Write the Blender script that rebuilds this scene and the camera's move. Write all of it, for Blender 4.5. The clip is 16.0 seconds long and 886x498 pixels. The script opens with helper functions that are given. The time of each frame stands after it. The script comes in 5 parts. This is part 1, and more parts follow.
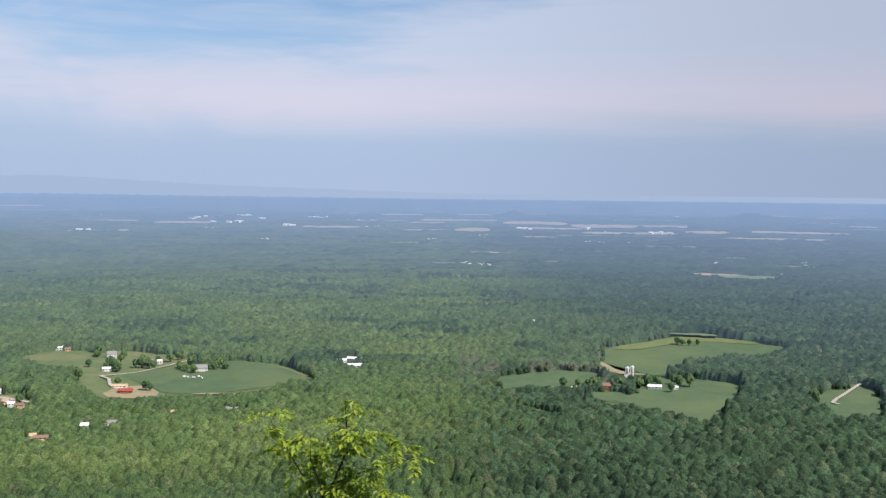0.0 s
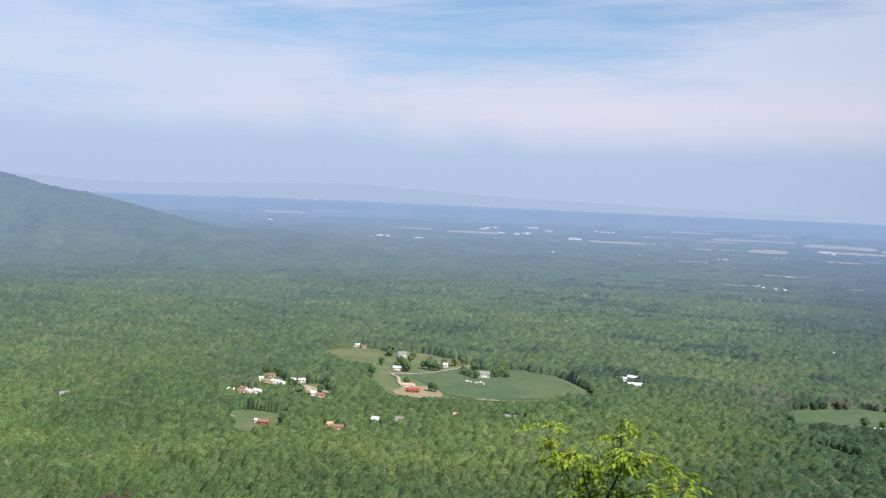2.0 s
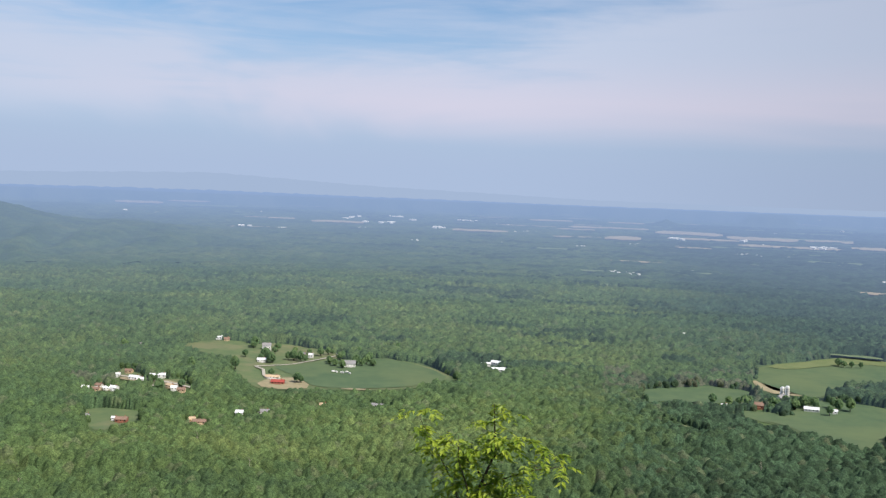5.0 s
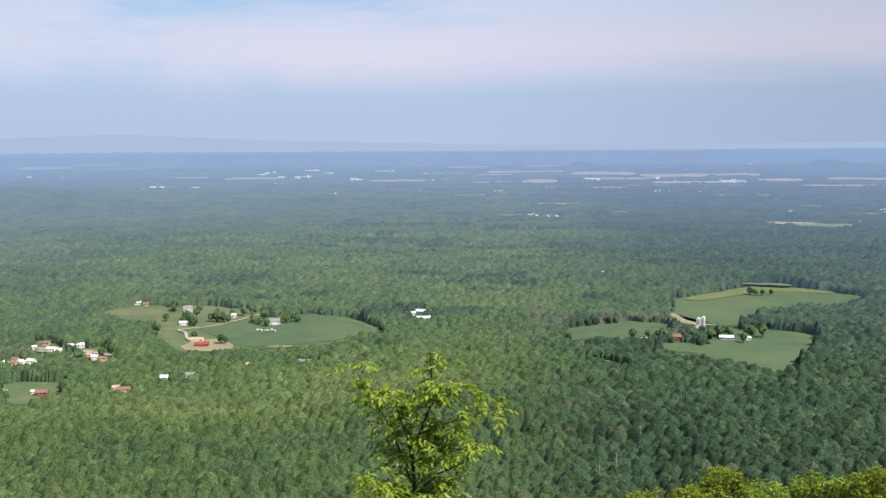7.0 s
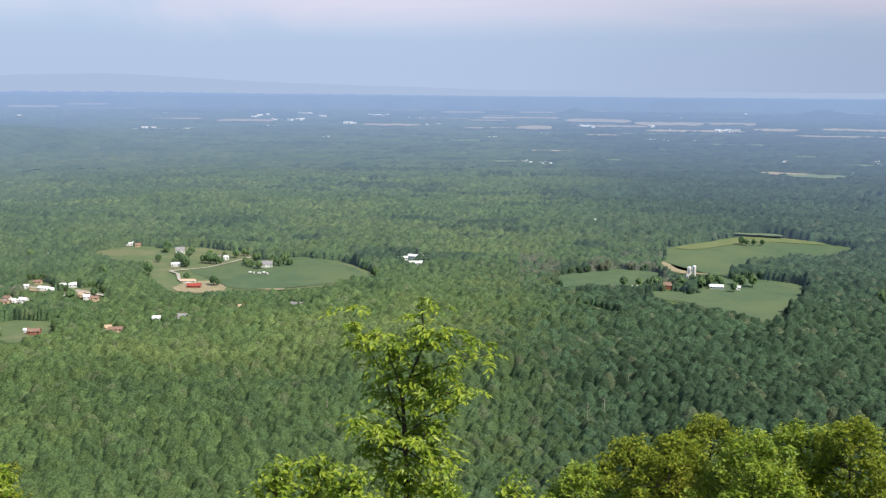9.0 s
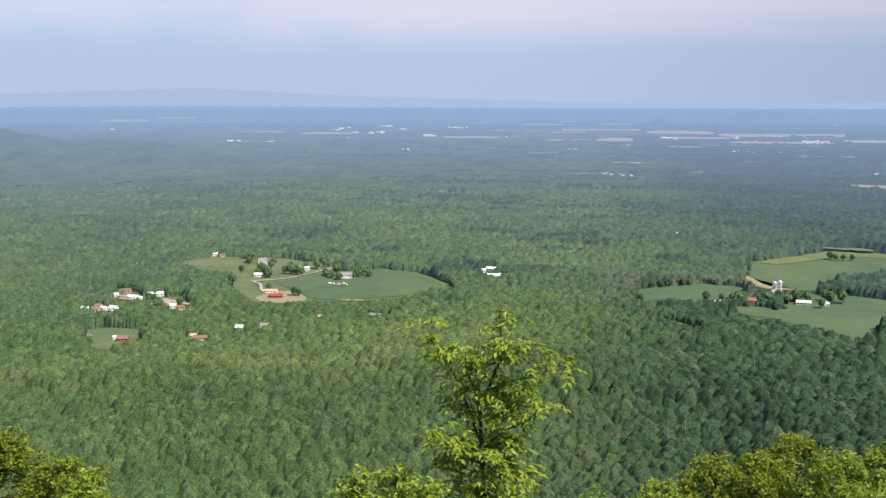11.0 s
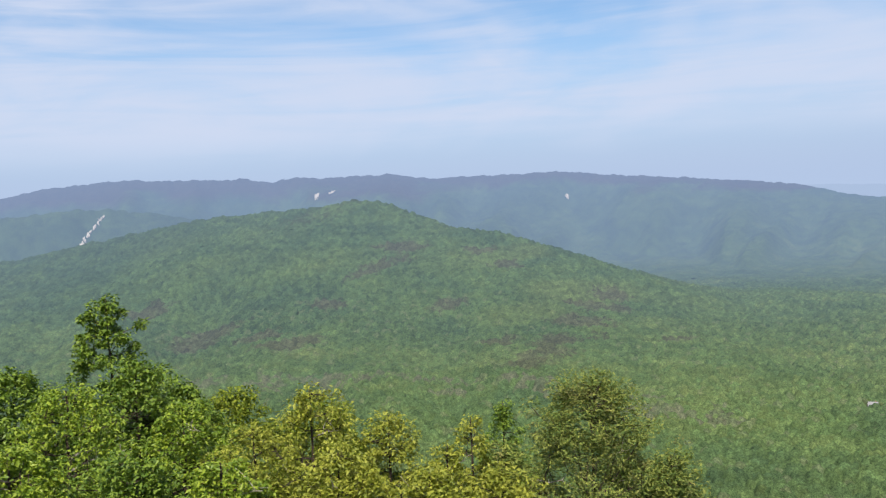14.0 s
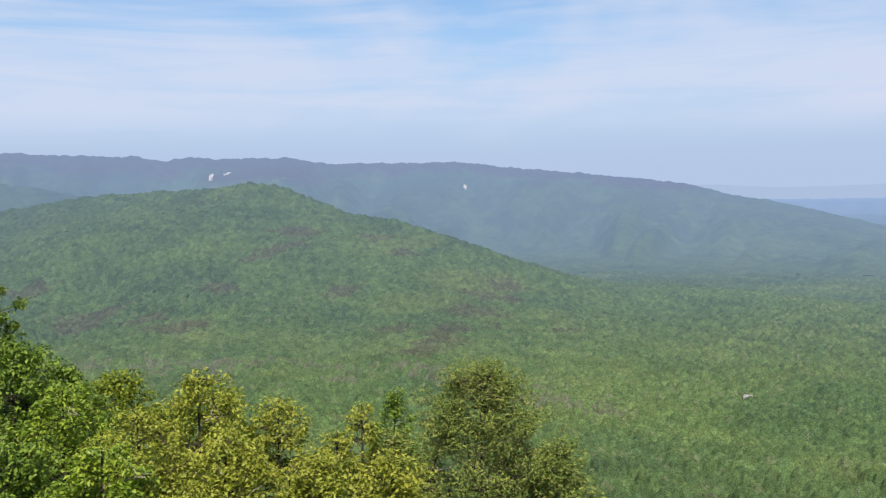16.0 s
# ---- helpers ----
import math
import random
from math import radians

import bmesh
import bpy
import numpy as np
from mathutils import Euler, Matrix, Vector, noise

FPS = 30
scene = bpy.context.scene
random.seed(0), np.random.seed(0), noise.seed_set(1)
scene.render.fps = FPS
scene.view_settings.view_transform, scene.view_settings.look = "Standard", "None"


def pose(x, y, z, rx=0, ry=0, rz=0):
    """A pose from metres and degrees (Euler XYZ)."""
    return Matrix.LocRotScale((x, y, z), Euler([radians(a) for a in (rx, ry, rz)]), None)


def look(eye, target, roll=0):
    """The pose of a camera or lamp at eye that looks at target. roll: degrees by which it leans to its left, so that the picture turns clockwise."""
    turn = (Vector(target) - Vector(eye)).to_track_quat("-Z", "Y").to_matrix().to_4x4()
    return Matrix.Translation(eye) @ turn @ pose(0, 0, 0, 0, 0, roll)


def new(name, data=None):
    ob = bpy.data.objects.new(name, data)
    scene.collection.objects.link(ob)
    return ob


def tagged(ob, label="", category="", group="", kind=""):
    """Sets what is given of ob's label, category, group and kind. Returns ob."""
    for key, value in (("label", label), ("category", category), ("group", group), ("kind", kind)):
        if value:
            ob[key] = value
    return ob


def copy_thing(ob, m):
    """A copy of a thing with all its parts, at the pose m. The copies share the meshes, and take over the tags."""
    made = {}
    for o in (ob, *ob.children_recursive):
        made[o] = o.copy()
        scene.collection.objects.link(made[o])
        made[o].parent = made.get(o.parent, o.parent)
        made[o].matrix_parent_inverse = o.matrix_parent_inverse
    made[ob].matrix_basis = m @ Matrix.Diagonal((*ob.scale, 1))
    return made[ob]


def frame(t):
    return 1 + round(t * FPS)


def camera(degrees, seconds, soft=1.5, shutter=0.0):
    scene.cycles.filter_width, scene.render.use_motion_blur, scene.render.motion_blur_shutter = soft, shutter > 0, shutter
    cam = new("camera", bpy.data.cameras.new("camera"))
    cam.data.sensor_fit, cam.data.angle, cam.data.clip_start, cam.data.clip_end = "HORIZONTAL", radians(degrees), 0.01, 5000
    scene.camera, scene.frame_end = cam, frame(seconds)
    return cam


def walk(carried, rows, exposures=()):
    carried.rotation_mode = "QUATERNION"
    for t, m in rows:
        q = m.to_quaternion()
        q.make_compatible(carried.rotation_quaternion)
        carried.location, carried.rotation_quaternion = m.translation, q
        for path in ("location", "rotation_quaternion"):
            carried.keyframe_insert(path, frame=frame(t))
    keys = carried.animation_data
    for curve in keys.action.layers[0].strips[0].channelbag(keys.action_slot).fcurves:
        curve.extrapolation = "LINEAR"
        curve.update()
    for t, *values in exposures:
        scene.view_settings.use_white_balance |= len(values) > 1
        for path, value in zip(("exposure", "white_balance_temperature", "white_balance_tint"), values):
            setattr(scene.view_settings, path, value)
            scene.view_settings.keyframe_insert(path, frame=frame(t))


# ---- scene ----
cam = camera(50.5, 16.0, soft=1.3)

# ---- the walk: one standing person, turning to the left ----
TURNS = [
    (0.0, -3.36, -0.56, 0.03), (0.5, -5.43, -1.44, 3.71), (1.0, -7.82, -1.17, 7.86), (1.5, -4.97, -0.72, 13.14),
    (2.0, -2.90, -2.29, 17.41), (2.5, -2.00, -0.96, 16.67), (3.0, -1.34, -1.10, 16.78), (3.5, -2.27, -2.27, 15.29),
    (3.7, -2.50, -2.78, 14.21), (5.8, -4.32, -1.27, 7.01), (6.0, -4.80, -1.18, 6.25), (6.5, -6.42, 0.43, 2.91),
    (7.0, -6.25, 0.57, 4.03), (7.5, -7.09, 0.78, 3.49), (8.0, -7.82, 0.62, 2.01), (8.5, -9.49, 0.39, 2.97),
    (8.7, -9.57, 0.01, 3.26), (10.8, -9.14, -0.41, 7.07), (11.0, -8.84, 0.00, 8.49), (11.5, -8.77, 1.69, 21.18),
    (12.0, -7.31, 3.30, 33.37), (12.5, -4.20, 2.38, 44.95), (13.0, -3.09, 1.64, 56.84), (13.5, -2.86, 3.29, 62.07),
    (14.0, -2.19, 2.70, 63.38), (14.5, -1.34, 1.97, 62.58), (15.0, -2.27, 1.40, 61.71), (15.5, -2.73, 1.47, 60.16),
    (16.0, -3.10, 0.59, 57.16)]
SWAY_T = [0, 1.5, 3.5, 6, 7, 11, 11.5, 12, 13, 16]
SWAY_X = [0, 0.06, 0, -0.22, -0.3, -0.3, -0.52, -0.56, -0.6, -0.6]
walk(cam, [(t, pose(float(np.interp(t, SWAY_T, SWAY_X)), 0, 0, 90 + pitch, lean, yaw)) for t, pitch, lean, yaw in TURNS],
     [(0.0, 0.25), (1.0, 0.3), (2.0, 0.34), (2.5, 0.27), (3.0, 0.21), (3.5, 0.22), (6.0, 0.2), (7.0, 0.34), (16.0, 0.35)])

# ---- daylight ----
SUN_AZ, SUN_EL = 120.0, 52.0     # clockwise from +y
HAZE_GLOW = (0.255, 0.36, 0.585)        # haze colour, put on far surfaces as emission
world = bpy.data.worlds.new("sky")
scene.world = world
world.use_nodes = True


def node(tree, kind, **inputs):
    n = tree.nodes.new(kind)
    for key, value in inputs.items():
        n.inputs[key.replace("_", " ")].default_value = value
    return n


def build_sky():
    tr = world.node_tree
    tr.nodes.clear()
    link = tr.links.new
    out, bg = tr.nodes.new("ShaderNodeOutputWorld"), tr.nodes.new("ShaderNodeBackground")
    sky = tr.nodes.new("ShaderNodeTexSky")
    sky.sky_type, sky.sun_disc = "NISHITA", False
    sky.sun_elevation, sky.sun_rotation = radians(SUN_EL), radians(SUN_AZ)
    sky.altitude, sky.air_density, sky.dust_density, sky.ozone_density = 400, 1.0, 0.4, 2.0
    co = tr.nodes.new("ShaderNodeTexCoord")
    sep = tr.nodes.new("ShaderNodeSeparateXYZ")
    link(co.outputs["Generated"], sep.inputs[0])

    def blend(a, colour, factor):
        m = tr.nodes.new("ShaderNodeMix")
        m.data_type = "RGBA"
        link(a, m.inputs["A"])
        m.inputs["B"].default_value = (*colour, 1)
        link(factor, m.inputs["Factor"])
        return m.outputs["Result"]

    def between(value, a, b, to_a=0.0, to_b=1.0, smooth=True):
        m = tr.nodes.new("ShaderNodeMapRange")
        m.interpolation_type = "SMOOTHSTEP" if smooth else "LINEAR"
        for key, v in (("From Min", a), ("From Max", b), ("To Min", to_a), ("To Max", to_b)):
            m.inputs[key].default_value = v
        link(value, m.inputs["Value"])
        return m.outputs[0]

    def times(a, b):
        m = tr.nodes.new("ShaderNodeMath")
        m.operation = "MULTIPLY"
        link(a, m.inputs[0])
        link(b, m.inputs[1])
        return m.outputs[0]

    def veil(scale, stretch, turn, detail, shift, twist=0.8):
        m = tr.nodes.new("ShaderNodeMapping")
        m.inputs["Rotation"].default_value = turn
        m.inputs["Scale"].default_value = stretch
        m.inputs["Location"].default_value = shift
        link(co.outputs["Generated"], m.inputs[0])
        nz = node(tr, "ShaderNodeTexNoise", Scale=scale, Detail=detail, Roughness=0.55, Distortion=twist)
        link(m.outputs[0], nz.inputs["Vector"])
        return nz.outputs[0]

    gain = tr.nodes.new("ShaderNodeMix")
    gain.data_type, gain.blend_type = "RGBA", "MULTIPLY"
    gain.inputs["Factor"].default_value = 1.0
    link(sky.outputs[0], gain.inputs["A"])
    gain.inputs["B"].default_value = (*SKY_GAIN, 1)
    colour = gain.outputs["Result"]
    # milky air low over the land
    colour = blend(colour, HORIZON, between(sep.outputs["Z"], 0.02, 0.24, 1.0, 0.0))
    # a broad bank of thin cloud, closed low down and to the east, torn into streaks higher up
    broad = veil(1.7, (1.0, 1.0, 3.0), (0.25, 0.0, 0.3), 4, CLOUD_AT)
    fine = veil(4.2, (0.7, 0.7, 4.6), (0.6, 0.35, 0.2), 7, (2.3, 0.4, 1.1), 1.0)

    def plus(a, b, k):
        m = tr.nodes.new("ShaderNodeMath")
        m.operation = "MULTIPLY_ADD"
        link(b, m.inputs[0])
        m.inputs[1].default_value = k
        link(a, m.inputs[2])
        return m.outputs[0]

    wisp = veil(6.5, (0.45, 0.5, 5.5), (0.75, 0.25, 0.5), 9, (1.7, 3.1, 0.2), 1.6)
    mixed = plus(plus(broad, fine, 0.55), wisp, 0.34)
    bank = times(between(sep.outputs["Z"], 0.09, 0.20, 1.0, 0.0), between(sep.outputs["X"], -0.85, -0.3, 0.35, 1.0))
    mixed = plus(mixed, bank, 0.24)
    mixed = plus(mixed, between(sep.outputs["X"], -0.25, 0.35), 0.26)
    cover = between(mixed, 0.80, 1.17, 0.0, 0.92)
    ragged = plus(sep.outputs["Z"], broad, 0.09)
    cover = times(cover, between(ragged, 0.098, 0.15))
    warm = times(between(sep.outputs["Z"], 0.08, 0.16, 1.0, 0.0), between(sep.outputs["X"], -0.7, -0.15))
    tone = tr.nodes.new("ShaderNodeMix")
    tone.data_type = "RGBA"
    tone.inputs["A"].default_value, tone.inputs["B"].default_value = (*CLOUD, 1), (*CLOUD_LOW, 1)
    link(warm, tone.inputs["Factor"])
    over = tr.nodes.new("ShaderNodeMix")
    over.data_type = "RGBA"
    link(colour, over.inputs["A"])
    link(tone.outputs["Result"], over.inputs["B"])
    link(cover, over.inputs["Factor"])
    colour = over.outputs["Result"]
    # a thicker, duller veil to the east
    dull = tr.nodes.new("ShaderNodeMix")
    dull.data_type, dull.blend_type = "RGBA", "MULTIPLY"
    link(colour, dull.inputs["A"])
    dull.inputs["B"].default_value = (0.80, 0.80, 0.81, 1)
    link(between(sep.outputs["X"], -0.15, 0.5), dull.inputs["Factor"])
    link(dull.outputs["Result"], bg.inputs["Color"])
    bg.inputs["Strength"].default_value = 0.1
    link(bg.outputs[0], out.inputs[0])


SKY_GAIN = (0.86, 1.0, 1.1)
HORIZON = (3.6, 4.5, 6.2)
CLOUD = (4.95, 5.55, 6.95)
CLOUD_LOW = (6.0, 5.75, 6.9)
CLOUD_AT = (0.3, 0.2, 0.5)
build_sky()
sun = new("sun", bpy.data.lights.new("sun", "SUN"))
sun.data.energy, sun.data.angle, sun.data.color = 4.6, radians(0.53), (1.0, 0.93, 0.82)
sun.matrix_world = look((0, 0, 300), (-math.sin(radians(SUN_AZ)) * math.cos(radians(SUN_EL)),
                                      -math.cos(radians(SUN_AZ)) * math.cos(radians(SUN_EL)),
                                      300 - math.sin(radians(SUN_EL))))


# ---- materials ----
def material(name, low, high, scale=1.0, rough=0.8, spread=0.0, tint=None, tint_scale=0.01, bump=0.0, bump_scale=None,
             far=None, haze_colour=None, spec=0.2, metal=0.0, translucent=0.0, tint_range=(0.45, 0.62), tint_two=None, crisp=(0.3, 0.7), leafy=False):
    """Two tones by noise; spread: how far each loose piece wanders between them; tint: a third tone in large patches;
    far: strength of the haze painted on as emission, by distance."""
    m = bpy.data.materials.new(name)
    m.use_nodes = True
    tr = m.node_tree
    link = tr.links.new
    bsdf = tr.nodes["Principled BSDF"]
    bsdf.inputs["Roughness"].default_value = rough
    bsdf.inputs["Metallic"].default_value = metal
    bsdf.inputs["Specular IOR Level"].default_value = spec
    geo = tr.nodes.new("ShaderNodeNewGeometry")
    nz = node(tr, "ShaderNodeTexNoise", Scale=scale, Detail=5.0, Roughness=0.6)
    link(geo.outputs["Position"], nz.inputs["Vector"])
    value = nz.outputs[0]
    if spread:
        add = tr.nodes.new("ShaderNodeMath")
        add.operation = "MULTIPLY_ADD"
        link(geo.outputs["Random Per Island"], add.inputs[0])
        add.inputs[1].default_value = spread
        link(value, add.inputs[2])
        sub = tr.nodes.new("ShaderNodeMath")
        sub.operation = "SUBTRACT"
        link(add.outputs[0], sub.inputs[0])
        sub.inputs[1].default_value = spread / 2
        value = sub.outputs[0]
    rng = tr.nodes.new("ShaderNodeMapRange")
    rng.inputs["From Min"].default_value, rng.inputs["From Max"].default_value = crisp
    link(value, rng.inputs["Value"])
    mix = tr.nodes.new("ShaderNodeMix")
    mix.data_type = "RGBA"
    mix.inputs["A"].default_value, mix.inputs["B"].default_value = (*low, 1), (*high, 1)
    link(rng.outputs[0], mix.inputs["Factor"])
    colour = mix.outputs["Result"]
    if leafy:                    # each crown's own leaf colour
        own = tr.nodes.new("ShaderNodeAttribute")
        own.attribute_name = "leaf"
        by = tr.nodes.new("ShaderNodeMix")
        by.data_type, by.blend_type = "RGBA", "MULTIPLY"
        by.inputs["Factor"].default_value = 1.0
        link(own.outputs["Color"], by.inputs["A"])
        link(colour, by.inputs["B"])
        colour = by.outputs["Result"]
    for tint, shift in ((tint, 0), (tint_two, 517)):
        if not tint:
            continue
        big = node(tr, "ShaderNodeTexNoise", Scale=tint_scale, Detail=5.0, Roughness=0.6)
        moved = tr.nodes.new("ShaderNodeVectorMath")
        moved.operation = "ADD"
        moved.inputs[1].default_value = (shift, shift * 2, 0)
        link(geo.outputs["Position"], moved.inputs[0])
        link(moved.outputs[0], big.inputs["Vector"])
        r2 = tr.nodes.new("ShaderNodeMapRange")
        r2.inputs["From Min"].default_value, r2.inputs["From Max"].default_value = tint_range
        r2.inputs["To Max"].default_value = 0.75
        link(big.outputs[0], r2.inputs["Value"])
        m2 = tr.nodes.new("ShaderNodeMix")
        m2.data_type = "RGBA"
        m2.inputs["B"].default_value = (*tint, 1)
        link(r2.outputs[0], m2.inputs["Factor"])
        link(colour, m2.inputs["A"])
        colour = m2.outputs["Result"]
    link(colour, bsdf.inputs["Base Color"])
    if bump:
        b = node(tr, "ShaderNodeBump", Strength=bump, Distance=1.0)
        n2 = node(tr, "ShaderNodeTexNoise", Scale=bump_scale or scale, Detail=4.0)
        link(geo.outputs["Position"], n2.inputs["Vector"])
        link(n2.outputs[0], b.inputs["Height"])
        link(b.outputs[0], bsdf.inputs["Normal"])
    shader, out = bsdf.outputs[0], tr.nodes["Material Output"]
    if translucent:
        t = tr.nodes.new("ShaderNodeBsdfTranslucent")
        link(colour, t.inputs["Color"])
        ms = tr.nodes.new("ShaderNodeMixShader")
        ms.inputs[0].default_value = translucent
        link(shader, ms.inputs[1])
        link(t.outputs[0], ms.inputs[2])
        shader = ms.outputs[0]
    # haze painted on as emission, growing with distance from the overlook
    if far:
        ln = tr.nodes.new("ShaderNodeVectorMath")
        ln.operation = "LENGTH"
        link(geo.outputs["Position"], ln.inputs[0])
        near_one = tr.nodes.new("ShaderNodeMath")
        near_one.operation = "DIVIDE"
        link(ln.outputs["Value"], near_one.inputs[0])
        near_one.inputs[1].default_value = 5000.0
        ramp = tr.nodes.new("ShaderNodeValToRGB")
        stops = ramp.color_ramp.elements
        while len(stops) < len(FAR_HAZE):
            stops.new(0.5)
        for stop, (r, v) in zip(stops, FAR_HAZE):
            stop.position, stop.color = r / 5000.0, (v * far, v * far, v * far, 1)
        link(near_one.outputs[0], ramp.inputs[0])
        haze = node(tr, "ShaderNodeEmission", Color=(*(haze_colour or HAZE_GLOW), 1), Strength=1.0)
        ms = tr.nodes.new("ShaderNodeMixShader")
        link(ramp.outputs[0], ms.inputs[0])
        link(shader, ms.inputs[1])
        link(haze.outputs[0], ms.inputs[2])
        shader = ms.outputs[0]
    link(shader, out.inputs[0])
    return m


# the backdrop of distance: how much painted haze it takes on, by metres from the overlook
FAR_HAZE = [(1000, 0.0), (1500, 0.08), (2000, 0.15), (3000, 0.32), (4075, 0.50), (4500, 0.62), (4766, 0.74), (4830, 0.82), (4858, 0.88), (4885, 0.97)]
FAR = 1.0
M = {}
M["floor"] = material("forest_floor", (0.06, 0.10, 0.04), (0.11, 0.16, 0.06), 0.4, 0.95)
# plain and blue hills glow with painted haze instead of real scattering
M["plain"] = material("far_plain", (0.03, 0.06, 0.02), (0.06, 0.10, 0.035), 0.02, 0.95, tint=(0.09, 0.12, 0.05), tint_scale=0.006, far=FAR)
M["blue_hills"] = material("hazy_blue_hills", (0.03, 0.06, 0.03), (0.07, 0.10, 0.05), 0.02, 0.95, far=FAR, haze_colour=(0.334, 0.424, 0.592))
M["canopy"] = material("canopy_leaves", (0.083, 0.158, 0.074), (0.186, 0.28, 0.118), 0.13, 0.85, spread=0.2, tint=(0.078, 0.152, 0.078), tint_two=(0.195, 0.28, 0.094),
                       tint_scale=0.013, tint_range=(0.52, 0.72), bump=1.0, bump_scale=1.0, translucent=0.4, crisp=(0.36, 0.66))
M["forest"] = material("forest_leaves", (0.50, 0.52, 0.56), (1.50, 1.46, 1.36), 0.8, 0.85, bump=1.0, bump_scale=0.9, translucent=0.36, leafy=True, crisp=(0.36, 0.64))
# valley and far forest carry the same haze emission
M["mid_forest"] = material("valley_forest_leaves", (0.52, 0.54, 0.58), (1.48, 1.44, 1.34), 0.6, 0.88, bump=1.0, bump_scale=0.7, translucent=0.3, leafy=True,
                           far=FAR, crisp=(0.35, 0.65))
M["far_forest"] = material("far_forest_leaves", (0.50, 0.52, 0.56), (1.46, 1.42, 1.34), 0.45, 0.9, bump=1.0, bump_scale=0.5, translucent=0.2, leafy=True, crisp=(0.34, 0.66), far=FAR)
M["meadow"] = material("meadow_grass", (0.080, 0.125, 0.058), (0.125, 0.16, 0.072), 0.06, 0.9, tint=(0.17, 0.17, 0.095), tint_scale=0.02)
M["crop"] = material("crop_rows", (0.062, 0.105, 0.056), (0.092, 0.135, 0.066), 0.05, 0.9, tint=(0.112, 0.145, 0.068), tint_scale=0.008)
M["straw"] = material("dry_field", (0.22, 0.20, 0.12), (0.32, 0.27, 0.17), 0.08, 0.9)
M["hay"] = material("hay_strip", (0.115, 0.15, 0.062), (0.155, 0.18, 0.08), 0.05, 0.9)
# far fields: haze added as emission over their own colour
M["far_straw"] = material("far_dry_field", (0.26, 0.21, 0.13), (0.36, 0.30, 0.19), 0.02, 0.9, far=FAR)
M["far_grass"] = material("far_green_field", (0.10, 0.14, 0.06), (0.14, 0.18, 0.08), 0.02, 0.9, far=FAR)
M["gravel"] = material("gravel", (0.32, 0.29, 0.25), (0.45, 0.42, 0.37), 0.3, 0.9)
M["white"] = material("white_siding", (0.60, 0.59, 0.57), (0.74, 0.73, 0.71), 0.8, 0.6)
M["tan"] = material("tan_siding", (0.45, 0.33, 0.22), (0.58, 0.44, 0.30), 0.8, 0.7)
M["brick"] = material("red_brick", (0.24, 0.10, 0.07), (0.34, 0.15, 0.10), 1.5, 0.85)
M["roof_grey"] = material("grey_shingles", (0.20, 0.20, 0.21), (0.32, 0.31, 0.31), 1.2, 0.85)
M["roof_red"] = material("red_metal_roof", (0.30, 0.055, 0.045), (0.38, 0.09, 0.07), 0.5, 0.5)
M["roof_brown"] = material("brown_shingles", (0.20, 0.13, 0.10), (0.30, 0.20, 0.15), 1.2, 0.85)
M["metal"] = material("pale_metal_roof", (0.62, 0.63, 0.65), (0.78, 0.78, 0.79), 0.5, 0.45)
M["concrete"] = material("silo_concrete", (0.60, 0.58, 0.54), (0.76, 0.74, 0.70), 0.6, 0.85)
# far walls and scree: weaker haze emission over their own colour
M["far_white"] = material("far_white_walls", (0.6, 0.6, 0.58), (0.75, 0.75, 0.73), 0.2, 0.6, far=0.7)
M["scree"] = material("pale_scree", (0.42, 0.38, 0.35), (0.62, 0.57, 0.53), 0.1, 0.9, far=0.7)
M["bark"] = material("dark_bark", (0.035, 0.026, 0.02), (0.08, 0.06, 0.045), 12, 0.9, bump=0.3, bump_scale=30)
M["dead"] = material("bleached_dead_wood", (0.32, 0.27, 0.22), (0.48, 0.42, 0.36), 9, 0.9)
M["leaf"] = material("bright_spring_leaves", (0.14, 0.225, 0.018), (0.32, 0.40, 0.04), 3.0, 0.45, spread=0.9, translucent=0.35, spec=0.35)
M["leaf_dark"] = material("deep_green_leaves", (0.085, 0.155, 0.018), (0.22, 0.31, 0.035), 2.0, 0.5, spread=0.9, translucent=0.3, spec=0.35)
M["leaf_yellow"] = material("yellow_green_leaves", (0.20, 0.235, 0.025), (0.40, 0.41, 0.06), 2.0, 0.5, spread=0.9, translucent=0.35, spec=0.3)
M["leaf_olive"] = material("olive_oak_leaves", (0.125, 0.18, 0.018), (0.29, 0.33, 0.034), 2.0, 0.6, spread=0.9, translucent=0.35, spec=0.15,
                           tint=(0.25, 0.22, 0.03), tint_scale=0.6, tint_range=(0.58, 0.74))
M["cedar"] = material("cedar_sprays", (0.10, 0.15, 0.03), (0.25, 0.28, 0.06), 2.0, 0.7, spread=0.9, translucent=0.1,
                      tint=(0.20, 0.15, 0.07), tint_scale=1.2, tint_range=(0.55, 0.72))
M["rock"] = material("grey_ledge_rock", (0.18, 0.17, 0.15), (0.34, 0.32, 0.29), 1.5, 0.9, bump=0.5)
M["straw_grass"] = material("dry_grass", (0.16, 0.14, 0.05), (0.30, 0.26, 0.11), 3, 0.9, spread=0.6)


# ---- helpers for meshes ----
def mesh_ob(name, verts, faces, mat, parent=None, smooth=False):
    me = bpy.data.meshes.new(name)
    me.from_pydata(np.asarray(verts).tolist() if isinstance(verts, np.ndarray) else verts, [],
                   faces.tolist() if isinstance(faces, np.ndarray) else faces)
    for one in (mat if isinstance(mat, (list, tuple)) else [mat]):
        me.materials.append(one)
    if smooth:
        me.polygons.foreach_set("use_smooth", np.ones(len(me.polygons), dtype=bool))
    ob = new(name, me)
    if parent:
        ob.parent = parent
    return ob


